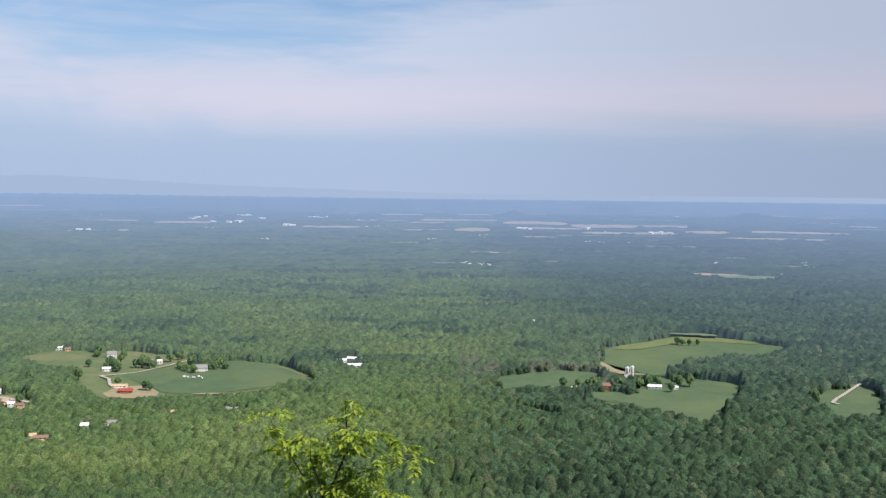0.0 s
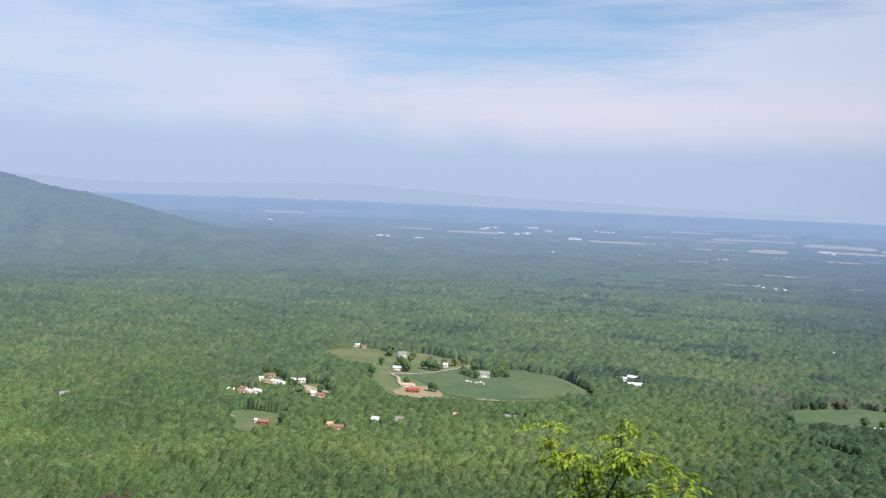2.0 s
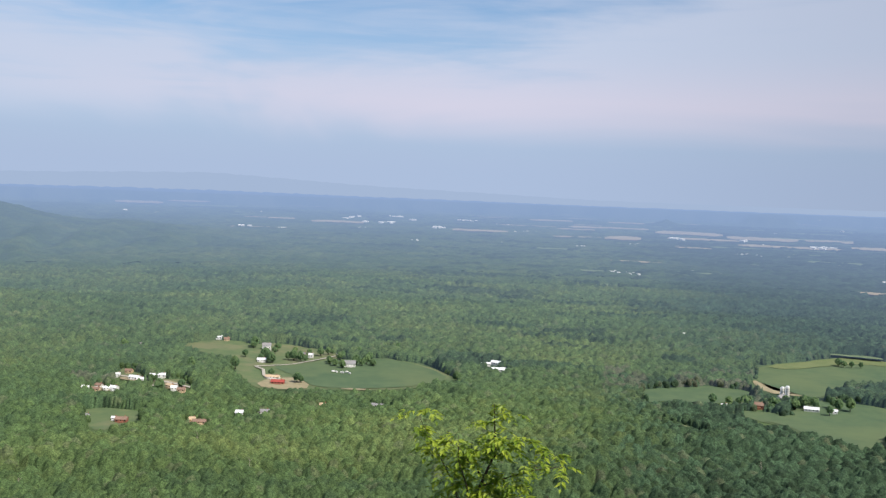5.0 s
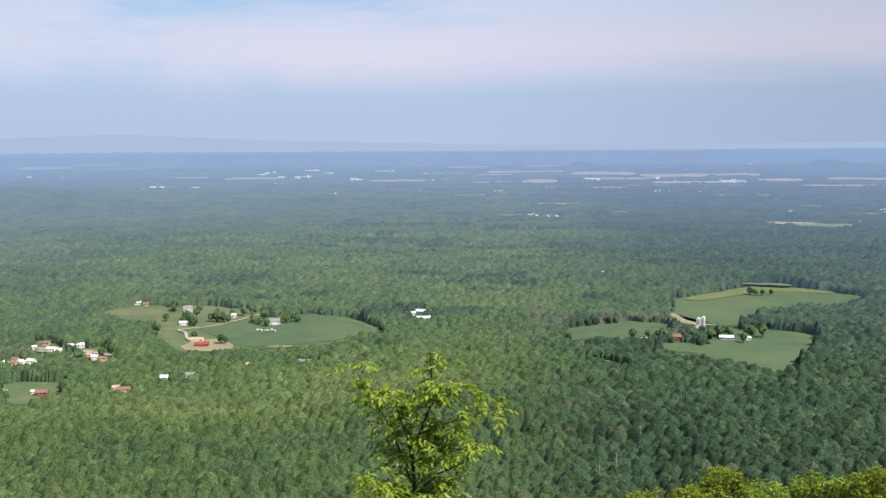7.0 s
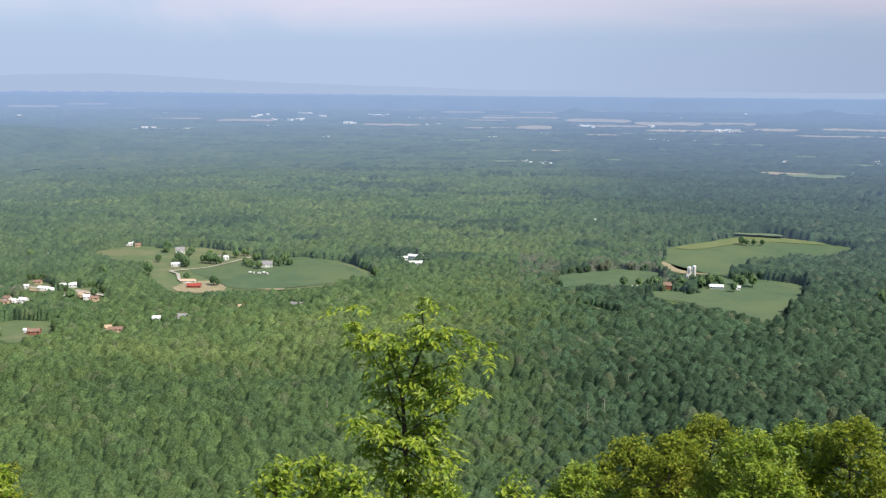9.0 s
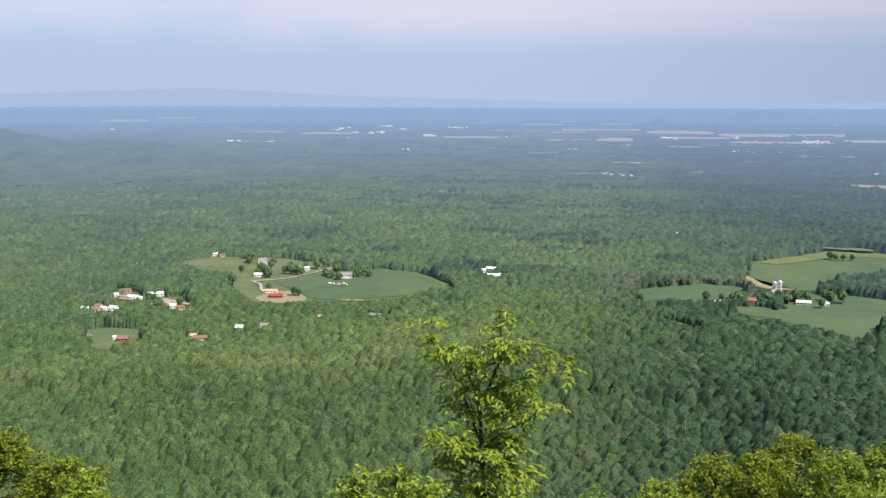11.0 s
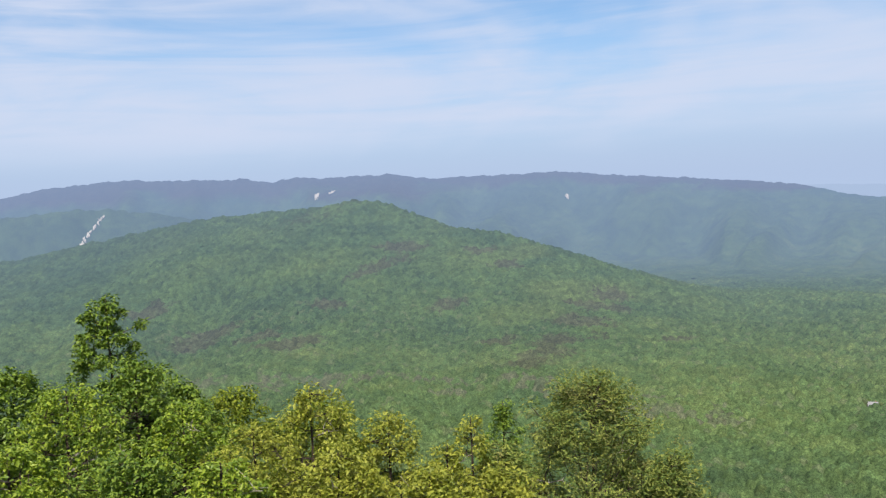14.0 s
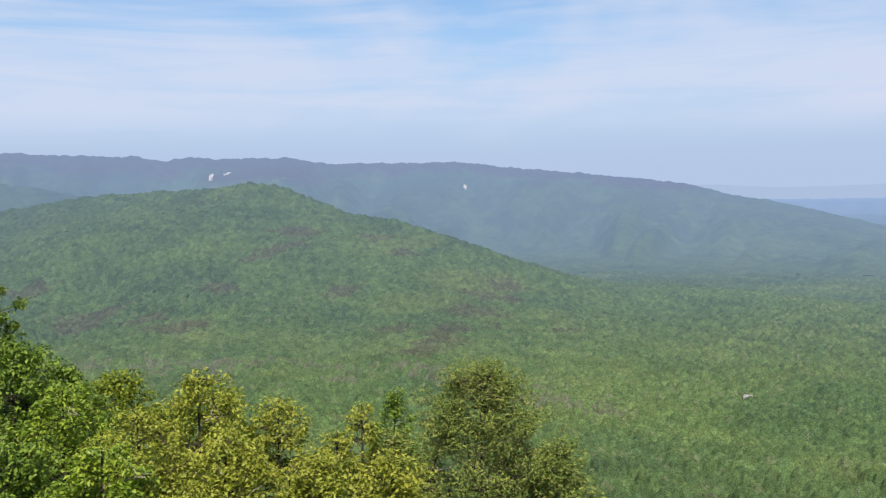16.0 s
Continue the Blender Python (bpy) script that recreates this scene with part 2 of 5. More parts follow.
def tri_ob(name, verts, tris, mat, parent=None, smooth=False, leaf=None):
    """A mesh of many triangles, from arrays."""
    me = bpy.data.meshes.new(name)
    n = len(tris)
    me.vertices.add(len(verts))
    me.vertices.foreach_set("co", np.ascontiguousarray(verts, dtype=np.float32).ravel())
    me.loops.add(3 * n)
    me.loops.foreach_set("vertex_index", np.ascontiguousarray(tris, dtype=np.int32).ravel())
    me.polygons.add(n)
    me.polygons.foreach_set("loop_start", np.arange(0, 3 * n, 3, dtype=np.int32))
    me.polygons.foreach_set("loop_total", np.full(n, 3, dtype=np.int32))
    me.polygons.foreach_set("use_smooth", np.full(n, smooth, dtype=bool))
    me.materials.append(mat)
    if leaf is not None:
        tone = me.color_attributes.new(name="leaf", type="FLOAT_COLOR", domain="POINT")
        tone.data.foreach_set("color", np.concatenate([leaf, np.ones((len(leaf), 1))], 1).astype(np.float32).ravel())
    me.update(calc_edges=True)
    ob = new(name, me)
    if parent:
        ob.parent = parent
    return ob


def part(name, bm, mat, parent, label=""):
    me = bpy.data.meshes.new(name)
    bm.to_mesh(me)
    bm.free()
    me.materials.append(mat)
    ob = new(name, me)
    ob.parent = parent
    return tagged(ob, label)


def box(bm, x0, x1, y0, y1, z0, z1, bevel=0.0):
    made = bmesh.ops.create_cube(bm, size=1.0, matrix=Matrix.Translation(((x0 + x1) / 2, (y0 + y1) / 2, (z0 + z1) / 2))
                                 @ Matrix.Diagonal((x1 - x0, y1 - y0, z1 - z0, 1)))
    if bevel:
        edges = {e for v in made["verts"] for e in v.link_edges}
        bmesh.ops.bevel(bm, geom=list(edges), offset=bevel, segments=1, affect="EDGES")
    return bm


def lattice(ix, iy, seed):
    h = (ix.astype(np.int64) * 374761393 + iy.astype(np.int64) * 668265263 + seed * 974711) & 0x7FFFFFFF
    h = ((h ^ (h >> 13)) * 1274126177) & 0x7FFFFFFF
    return ((h ^ (h >> 16)) & 0xFFFF) / 65535.0


def wander(x, y, seed=1):
    """Smooth value noise, 0 to 1, one cell a unit."""
    ix, iy = np.floor(x), np.floor(y)
    fx, fy = x - ix, y - iy
    fx, fy = fx * fx * (3 - 2 * fx), fy * fy * (3 - 2 * fy)
    a, b = lattice(ix, iy, seed), lattice(ix + 1, iy, seed)
    c, d = lattice(ix, iy + 1, seed), lattice(ix + 1, iy + 1, seed)
    return (a * (1 - fx) + b * fx) * (1 - fy) + (c * (1 - fx) + d * fx) * fy


# ---- the lie of the land ----
DROP, BEND, SPAN = 230.0, 2600.0, 2250.0    # eye above the valley; where the plain begins to lift towards the horizon


def polar(az, el, r):
    a = radians(az)
    return (-r * math.sin(a), r * math.cos(a), r * math.tan(radians(el)))


def ridge_line(rows, trees=9.0):
    fine = [rows[0]]
    for a, b in zip(rows, rows[1:]):
        n = max(1, math.ceil(abs(a[0] - b[0]) / 2.5))
        fine += [tuple(p + (q - p) * i / n for p, q in zip(a, b)) for i in range(1, n + 1)]
    rows = fine
    return np.array([polar(*row) for row in rows]) - np.array([0, 0, trees])


NEAR_HILL = ridge_line([(115, -3.0, 2800), (100, -2.6, 2650), (88, -1.5, 2500), (85, -0.84, 2480), (82, -0.32, 2450), (77.8, 0.42, 2400),
                        (73.9, 0.7, 2350), (70.9, 0.8, 2280), (68.8, 1.13, 2250), (67.5, 0.98, 2230), (65.4, 0.24, 2200),
                        (62.8, -0.9, 2130), (60.1, -1.13, 2080), (57.3, -2.03, 2000), (53.9, -3.25, 1930), (50.4, -4.7, 1850),
                        (47.5, -5.85, 1790), (44, -6.9, 1740)], 12)
FAR_RIDGE = ridge_line([(112, 1.6, 4400), (96, 1.7, 4400), (90, 1.8, 4400), (87.8, 2.09, 4400), (86.3, 2.44, 4400), (84.3, 2.56, 4400), (81.8, 2.73, 4380), (78.7, 2.6, 4360),
                        (75.5, 2.59, 4350), (73.4, 2.3, 4350), (72.2, 2.61, 4340), (70.7, 2.46, 4350), (68.8, 2.48, 4350),
                        (66.6, 2.51, 4340), (64.0, 2.15, 4350), (60.2, 2.16, 4350), (56.5, 2.19, 4340), (52.4, 1.76, 4330),
                        (49.1, 1.45, 4300), (45.3, 1.06, 4260), (42.2, 0.61, 4220), (39.9, 0.0, 4180), (37.3, -0.5, 4150),
                        (35.0, -1.0, 4120), (31, -2.0, 4100)], 5)
SPUR = ridge_line([(100, 0.8, 3550), (92, 0.9, 3550), (87.8, 0.95, 3550), (85.5, 1.22, 3560), (83.1, 1.24, 3580), (80, 0.73, 3600), (77.8, 0.3, 3620),
                   (74, -0.3, 3650), (70, -1.2, 3700)])
BLUE_HILLS = ridge_line([(60, 0.7, 4930), (45, 0.75, 4930), (41.6, 0.8, 4930), (37.5, 0.55, 4930), (34.6, 0.6, 4930), (31, 0.72, 4930), (26.5, 0.93, 4930), (23, 1.05, 4930),
                         (19.7, 0.88, 4930), (16.2, 0.67, 4930), (12.8, 0.5, 4930), (6, 0.3, 4930), (0, 0.1, 4930), (-10, 0.05, 4930), (-40, 0.05, 4930)], 0)
KNOB = ridge_line([(-3.2, -1.35, 4770), (-4.3, -1.0, 4770), (-5.6, -1.35, 4770)], 0)
KNOB_TWO = ridge_line([(-8.8, -0.5, 4835), (-10.1, -0.26, 4835), (-11.3, -0.5, 4835)], 0)
KNOB_THREE = ridge_line([(-15.5, -1.35, 4775), (-18.1, -1.02, 4775), (-21, -1.35, 4775)], 0)


def plain(r):
    u = np.clip((r - BEND) / SPAN, 0, 0.999999)
    far = np.where(r > BEND, BEND - SPAN * np.log(1 - u), np.maximum(r, 1.0))
    far = np.minimum(far, 66000.0)
    return -DROP * np.where(r > BEND, np.minimum(r, BEND + SPAN) / far, 1.0)


def rise(x, y, crest, width, power, floor, ravines=0.0, seed=5, back=0.55):
    """How far a ridge lifts the land at each point; only points near its crest line are worked out."""
    out = np.zeros(x.shape)
    reach = width * 1.6
    r = np.hypot(x, y)
    far = np.hypot(crest[:, 0], crest[:, 1])
    by = ((x > crest[:, 0].min() - reach) & (x < crest[:, 0].max() + reach) & (y > crest[:, 1].min() - reach) & (y < crest[:, 1].max() + reach)
          & (r > far.min() - reach) & (r < far.max() + reach))
    if by.any():
        out[by] = rise_near(x[by], y[by], crest, width, power, floor[by], ravines, seed, back)
    return out


def rise_near(x, y, crest, width, power, floor, ravines, seed, back):
    out = np.hypot(x, y)
    along = np.arctan2(-x, y) * np.hypot(crest[:, 0], crest[:, 1]).mean()       # ravines run downhill
    wig = 1 + ravines * (wander(along / 230, out / 700, seed) + 0.5 * wander(along / 90 + out / 400, out / 350, seed + 1) - 0.75)
    wig = np.maximum(wig, 0.66)
    near_by, tops = [], []
    for a, b in zip(crest[:-1], crest[1:]):
        d = b - a
        t = np.clip(((x - a[0]) * d[0] + (y - a[1]) * d[1]) / (d[0] ** 2 + d[1] ** 2), 0, 1)
        cx, cy = a[0] + t * d[0], a[1] + t * d[1]
        away = np.hypot(x - cx, y - cy)
        lee = 1 + (1 / back - 1) * np.clip((out - np.hypot(cx, cy)) / 60, 0, 1)      # the far side falls off faster
        tops.append((a[2] + t * d[2] - floor) * np.clip(1 - away * wig * lee / width, 0, 1) ** power)
        near_by.append(away)
    near_by, tops = np.array(near_by), np.array(tops)
    first = near_by.min(0)
    weight = np.exp(-(near_by - first) / (8 + 0.15 * first))
    return np.maximum((weight * tops).sum(0) / weight.sum(0), 0)


def ground_z(x, y):
    x, y = np.asarray(x, float), np.asarray(y, float)
    r = np.hypot(x, y)
    low = plain(r)
    up = rise(x, y, NEAR_HILL, 1050, 1.25, low, 0.36)
    up = np.maximum(up, rise(x, y, FAR_RIDGE, 900, 1.3, low, 0.9, 9))
    up = np.maximum(up, rise(x, y, SPUR, 520, 1.2, low, 0.35, 14))
    for crest, width in ((BLUE_HILLS, 60), (KNOB, 30), (KNOB_TWO, 25), (KNOB_THREE, 35)):
        up = np.maximum(up, rise(x, y, crest, width, 1.0, low))
    roll = 26.0 * (wander(x / 230, y / 150, 3) + 0.4 * wander(x / 90, y / 70, 4) - 0.7) * np.clip((r - 350) / 150, 0, 1) * np.clip((960 - r) / 200, 0, 1)
    roll += 22.0 * (wander(x / 330, y / 260, 6) - 0.5) * np.clip((r - 1500) / 300, 0, 1) * np.clip((2600 - r) / 500, 0, 1)
    land = low + up + roll
    s = y + np.where(x < 0, -0.6 * x, 0.15 * x)
    own = np.where(s < 20, -1.75 - 0.42 * np.maximum(s - 1.0, 0), -9.73 - 234 * (1 - np.exp(-(np.maximum(s, 20) - 20) / 190)))
    own = np.where(s < 0, -1.75 + np.minimum(-0.15 * s, 60), own)
    return np.maximum(land, own)


def z_at(x, y):
    return float(ground_z(np.array([x]), np.array([y]))[0])
HOMES = [  # x, y, width, depth, wall height, roof rise, walls, roof, turn
    (-448, 1264, 14, 10, 6, 3.5, "white", "roof_grey", 20), (-422, 1173, 13, 8, 3.2, 2, "white", "metal", 10), (-307, 1190, 17, 11, 5, 3.5, "white", "roof_grey", 12),
    (-375, 1238, 7, 6, 4, 2, "white", "metal", 0), (-359, 1055, 18, 9, 3, 2.2, "brick", "roof_red", 8), (-375, 1082, 20, 9, 2.6, 1.8, "white", "tan", 5),
    (-301, 1317, 16, 8, 3, 2, "brick", "roof_brown", 10), (-288, 1347, 10, 8, 3.5, 2, "white", "metal", 10), (-540, 1313, 14, 8, 3, 2, "white", "metal", 0),
    (-522, 1300, 9, 7, 3, 1.8, "tan", "roof_brown", 20), (-160, 1289, 20, 9, 3, 2, "white", "metal", -15), (-620, 1224, 8, 7, 3, 2, "white", "roof_grey", 10),
    (196, 1106, 12, 9, 4, 3, "brick", "roof_brown", -10), (277, 1106, 10, 6, 2.8, 1.6, "white", "metal", -10), (156, 1094, 7, 6, 3, 2, "white", "metal", -5),
    (-340, 1262, 10, 5, 2.6, 1.4, "white", "metal", 10), (-388, 1246, 6, 5, 3, 1.8, "brick", "roof_grey", 0), (-490, 1062, 17, 7, 3, 1.8, "white", "roof_brown", 25),
    (-503, 1028, 8, 7, 3.2, 2, "white", "metal", 20), (-493, 1031, 10, 7, 3.2, 2, "white", "metal", 10), (-520, 1016, 15, 8, 3, 1.8, "white", "metal", -10),
    (-509, 1008, 9, 7, 3, 1.8, "white", "metal", 30), (-459, 981, 12, 7, 3, 1.8, "tan", "tan", -30), (-451, 973, 8, 7, 3, 1.8, "white", "metal", 20),
    (-440, 968, 10, 7, 3, 1.8, "tan", "roof_brown", 10), (-546, 954, 9, 6, 2.8, 1.6, "white", "metal", 20), (-537, 967, 9, 7, 3, 1.8, "white", "roof_brown", -10),
    (-531, 950, 9, 6, 2.8, 1.6, "tan", "roof_brown", 0), (-524, 958, 8, 6, 2.8, 1.6, "white", "metal", 40), (-516, 961, 12, 7, 3, 1.8, "white", "metal", -15),
    (-578, 960, 9, 7, 3, 1.8, "white", "roof_grey", 30), (-441, 837, 13, 8, 3, 2, "brick", "roof_brown", 10), (-480, 841, 6, 5, 2.6, 1.4, "white", "roof_grey", 0),
    (-451, 841, 5, 4, 2.4, 1.2, "white", "metal", 0), (-342, 890, 9, 7, 4.5, 2, "white", "metal", 5), (-378, 857, 8, 7, 3, 2, "tan", "tan", 10),
    (-368, 852, 15, 7, 3, 1.8, "tan", "roof_brown", 10), (-323, 908, 15, 8, 3, 2, "concrete", "roof_grey", 15), (-223, 974, 9, 6, 2.8, 1.6, "white", "roof_grey", 0),
    (-212, 971, 9, 7, 3, 1.8, "brick", "roof_grey", 10), (-543, 1047, 10, 7, 3, 1.8, "tan", "roof_brown", 0), (-547, 1026, 8, 6, 2.8, 1.6, "white", "metal", 15),
    (-275, 957, 8, 6, 2.8, 1.6, "tan", "tan", 0), (-678, 833, 11, 8, 3.5, 2, "white", "roof_grey", 40)]
BARNS = [(-115, 1224, 26, 8, 3.5, 2.4, "white", "metal", 8), (-119, 1273, 27, 8, 3.5, 2.4, "white", "metal", -22), (-136, 1262, 16, 7, 3, 2, "white", "metal", 20),
         (254, 1109, 20, 7, 2.8, 2.2, "white", "metal", -8), (230, 1160, 18, 9, 4, 3, "concrete", "roof_grey", 55)]
SILOS = [(240, 1173, 2.3, 14), (235.5, 1180, 2.1, 11.5)]
BARNS = [(x, y, w * 0.8, d * 0.8, *rest) for x, y, w, d, *rest in BARNS]
HOMES = [(x, y, w * 0.85, d * 0.85, *rest) for x, y, w, d, *rest in HOMES]
YARDS = [(h[0] * 0.992, h[1] * 0.992, 9) for h in HOMES] + [(b[0], b[1] - 8, 22) for b in BARNS] + [(s[0], s[1], 14) for s in SILOS]
# far fields on the plain: bearing, true distance, width, depth
FAR_DRY = [(-2.0, 9800, 380, 1040), (-2.0, 7850, 350, 770), (-1.8, 5650, 210, 1090), (-5.6, 7050, 480, 1530), (-6.4, 6150, 440, 610), (-9.7, 6600, 450, 1240),
           (-11.3, 5560, 550, 550), (-13.3, 6830, 310, 940), (-15.7, 5880, 250, 760), (-19.7, 5240, 550, 340), (-3.0, 4790, 90, 320), (-5.9, 4950, 180, 260),
           (-20.8, 6140, 560, 680), (-16.2, 2780, 140, 150), (-2.6, 3610, 210, 140), (-20.9, 2290, 60, 80), (24.2, 13530, 560, 2550), (27.0, 11690, 540, 2950),
           (15.5, 6820, 380, 940), (6.8, 6060, 360, 740), (2.5, 9580, 430, 1230), (0.3, 7710, 290, 1070), (0.9, 5700, 290, 420), (20.3, 5550, 300, 260)]
FAR_GREEN = [(-18.1, 2720, 150, 220), (-7.4, 2120, 40, 50), (-6.3, 3170, 220, 120), (-13.8, 4210, 230, 280), (-17.7, 3570, 140, 130), (-20.8, 3210, 140, 160),
             (-14.8, 1560, 90, 40), (-8.3, 1530, 60, 30), (-1.2, 2530, 60, 130), (23.0, 10840, 610, 1590), (2.3, 4250, 160, 270), (0.1, 3030, 100, 140), (0.5,
             2460, 140, 160), (7.7, 2330, 50, 70), (-19.6, 2140, 80, 60), (-4.3, 10410, 470, 970), (-8.3, 5180, 250, 280)]
FAR_LIST = [(*row, "far_straw") for row in FAR_DRY] + [(*row, "far_grass") for row in FAR_GREEN]


# ---- ground: one sheet to the horizon ----
def build_ground():
    rings = np.unique(np.concatenate([np.array([0.6, 1.5, 3, 5, 7, 9, 11, 13, 15, 17, 19, 21, 24, 27, 30, 35, 40, 46, 54, 64, 76, 90, 110, 135, 165, 200,
                                                240, 285, 330, 380, 440]), np.arange(500, 1300, 30), np.arange(1300, 2600, 20),
                                      np.arange(2600, 4600, 30), np.arange(4600, 4975, 14)]))
    az = np.radians(np.concatenate([np.arange(-36, 100, 0.3), np.arange(100, 324, 3.0)]))
    rr, aa = np.meshgrid(rings, az, indexing="ij")
    x, y = -rr * np.sin(aa), rr * np.cos(aa)
    z = ground_z(x.ravel(), y.ravel())
    verts = np.stack([x.ravel(), y.ravel(), z], 1)
    n, k = len(az), len(rings)
    i, j = np.meshgrid(np.arange(k - 1), np.arange(n), indexing="ij")
    a, b = i * n + j, i * n + (j + 1) % n
    quads = np.stack([a, b, b + n, a + n], -1).reshape(-1, 4)
    verts = np.concatenate([verts, [[0, 0, z_at(0, 0)]]])
    inner = [(len(verts) - 1, (m + 1) % n, m) for m in range(n)]
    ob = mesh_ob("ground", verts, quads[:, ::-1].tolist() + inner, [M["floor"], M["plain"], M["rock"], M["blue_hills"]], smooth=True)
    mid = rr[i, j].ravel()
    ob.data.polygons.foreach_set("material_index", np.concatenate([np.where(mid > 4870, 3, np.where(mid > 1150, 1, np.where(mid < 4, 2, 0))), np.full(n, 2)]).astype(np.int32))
    return tagged(ob, "wooded valley ground under a mountain overlook", "ground", kind="structure")


build_ground()

# ---- fields, as outlines in the plan ----
MEADOWS = {
    "meadow": [(-573, 1250), (-542, 1305), (-464, 1304), (-455, 1332), (-376, 1309), (-323, 1246), (-275, 1274), (-218, 1240), (-159, 1162),
               (-149, 1136), (-202, 1080), (-253, 1051), (-314, 1039), (-338, 1021), (-378, 1019), (-431, 1098), (-465, 1169), (-518, 1200)],
    "upper_farm_field": [(238, 1403), (344, 1490), (397, 1529), (475, 1499), (535, 1420), (470, 1357), (401, 1339), (334, 1282), (307, 1231),
                         (274, 1184), (209, 1203), (208, 1263)],
    "strip_field": [(65, 1174), (147, 1223), (189, 1214), (208, 1192), (163, 1117), (98, 1113), (67, 1093)],
    "lower_farm_field": [(153, 1091), (221, 1087), (274, 1184), (322, 1171), (370, 1136), (325, 1042), (286, 947), (251, 932), (227, 974),
                         (208, 1020), (179, 1044)],
    "glade": [(68, 1022), (96, 1007), (133, 955), (124, 941), (105, 954)],
    "track_field": [(438, 1091), (521, 1154), (519, 1095), (479, 1000), (461, 962), (414, 967), (412, 997)],
    "house_glade": [(-500, 866), (-488, 884), (-446, 882), (-422, 855), (-436, 832), (-440, 792), (-474, 822)],
    "lane_glade": [(-568, 1067), (-550, 1082), (-514, 1026), (-481, 1020), (-460, 1032), (-441, 1000), (-437, 972), (-465, 974), (-504, 1005), (-537, 1010)],
    "hamlet_glade": [(-557, 966), (-546, 978), (-518, 972), (-512, 957), (-536, 948)],
}
OVERLAYS = {
    "crop_field": ("crop", [(-408, 1156), (-370, 1196), (-307, 1255), (-274, 1269), (-205, 1216), (-165, 1147), (-204, 1090), (-255, 1059),
                            (-313, 1048), (-349, 1102)]),
    "dry_yard": ("straw", [(-382, 1031), (-378, 1081), (-348, 1098), (-314, 1048), (-336, 1024)]),
    "dirt_yard": ("straw", [(-489, 1023), (-449, 998), (-439, 975), (-456, 969), (-473, 996)]),
    "lane_yard": ("straw", [(-540, 1024), (-508, 1022), (-506, 1008), (-522, 1006), (-538, 1012)]),
    "hamlet_yard": ("straw", [(-550, 968), (-530, 967), (-514, 964), (-516, 954), (-540, 950)]),
    "bare_edge": ("straw", [(-284, 1056), (-256, 1060), (-244, 1056), (-258, 1050), (-280, 1050)]),
    "hay_strip": ("hay", [(250, 1404), (346, 1484), (397, 1522), (470, 1494), (500, 1448), (470, 1452), (400, 1474), (350, 1440), (280, 1380)]),
    "lower_crop": ("crop", [(185, 1048), (300, 1052), (318, 1036), (284, 952), (252, 938), (230, 978), (211, 1022)]),
    "dry_edge": ("straw", [(218, 1200), (262, 1190), (262, 1198), (232, 1215), (222, 1285), (214, 1270)]),
}


def inside(x, y, outline):
    hit = np.zeros(x.shape, bool)
    for (x0, y0), (x1, y1) in zip(outline, outline[1:] + outline[:1]):
        if y0 != y1:
            hit ^= ((y0 > y) != (y1 > y)) & (x < (x1 - x0) * (y - y0) / (y1 - y0) + x0)
    return hit


def drape(name, outline, mat, lift, label, smooth_rounds=1):
    """A flat patch of land laid over the ground."""
    bm = bmesh.new()
    pts = [Vector((x, y)) for x, y in outline]
    for _ in range(smooth_rounds):
        pts = [p for a, b in zip(pts, pts[1:] + pts[:1]) for p in (a * 0.75 + b * 0.25, a * 0.25 + b * 0.75)]
    bm.faces.new([bm.verts.new((p.x, p.y, 0)) for p in pts])
    bmesh.ops.triangulate(bm, faces=bm.faces[:])
    for _ in range(2):
        bmesh.ops.subdivide_edges(bm, edges=[e for e in bm.edges if e.calc_length() > 25], cuts=1)
        bmesh.ops.triangulate(bm, faces=bm.faces[:])
    for v in bm.verts:
        v.co.z = z_at(v.co.x, v.co.y) + lift
    bmesh.ops.recalc_face_normals(bm, faces=bm.faces[:])
    if sum(f.normal.z for f in bm.faces) < 0:
        bmesh.ops.reverse_faces(bm, faces=bm.faces[:])
    me = bpy.data.meshes.new(name)
    bm.to_mesh(me)
    bm.free()
    me.materials.append(mat)
    return tagged(new(name, me), label, "field", kind="structure")


for name, outline in MEADOWS.items():
    drape(name, outline, M["crop" if "f" in name else "meadow"], 0.6, "green farm field in a woodland clearing" if "f" in name else "mown green meadow in a woodland clearing")
for name, (mat, outline) in OVERLAYS.items():
    drape(name, outline, M[mat], 1.2, {"crop": "green crop field", "straw": "dry straw-coloured yard", "hay": "yellow-green hay strip"}[mat])

def plan(az, far):
    r = far if far < BEND else BEND + SPAN * (1 - math.exp(-(far - BEND) / SPAN))
    return Vector((-r * math.sin(radians(az)), r * math.cos(radians(az))))


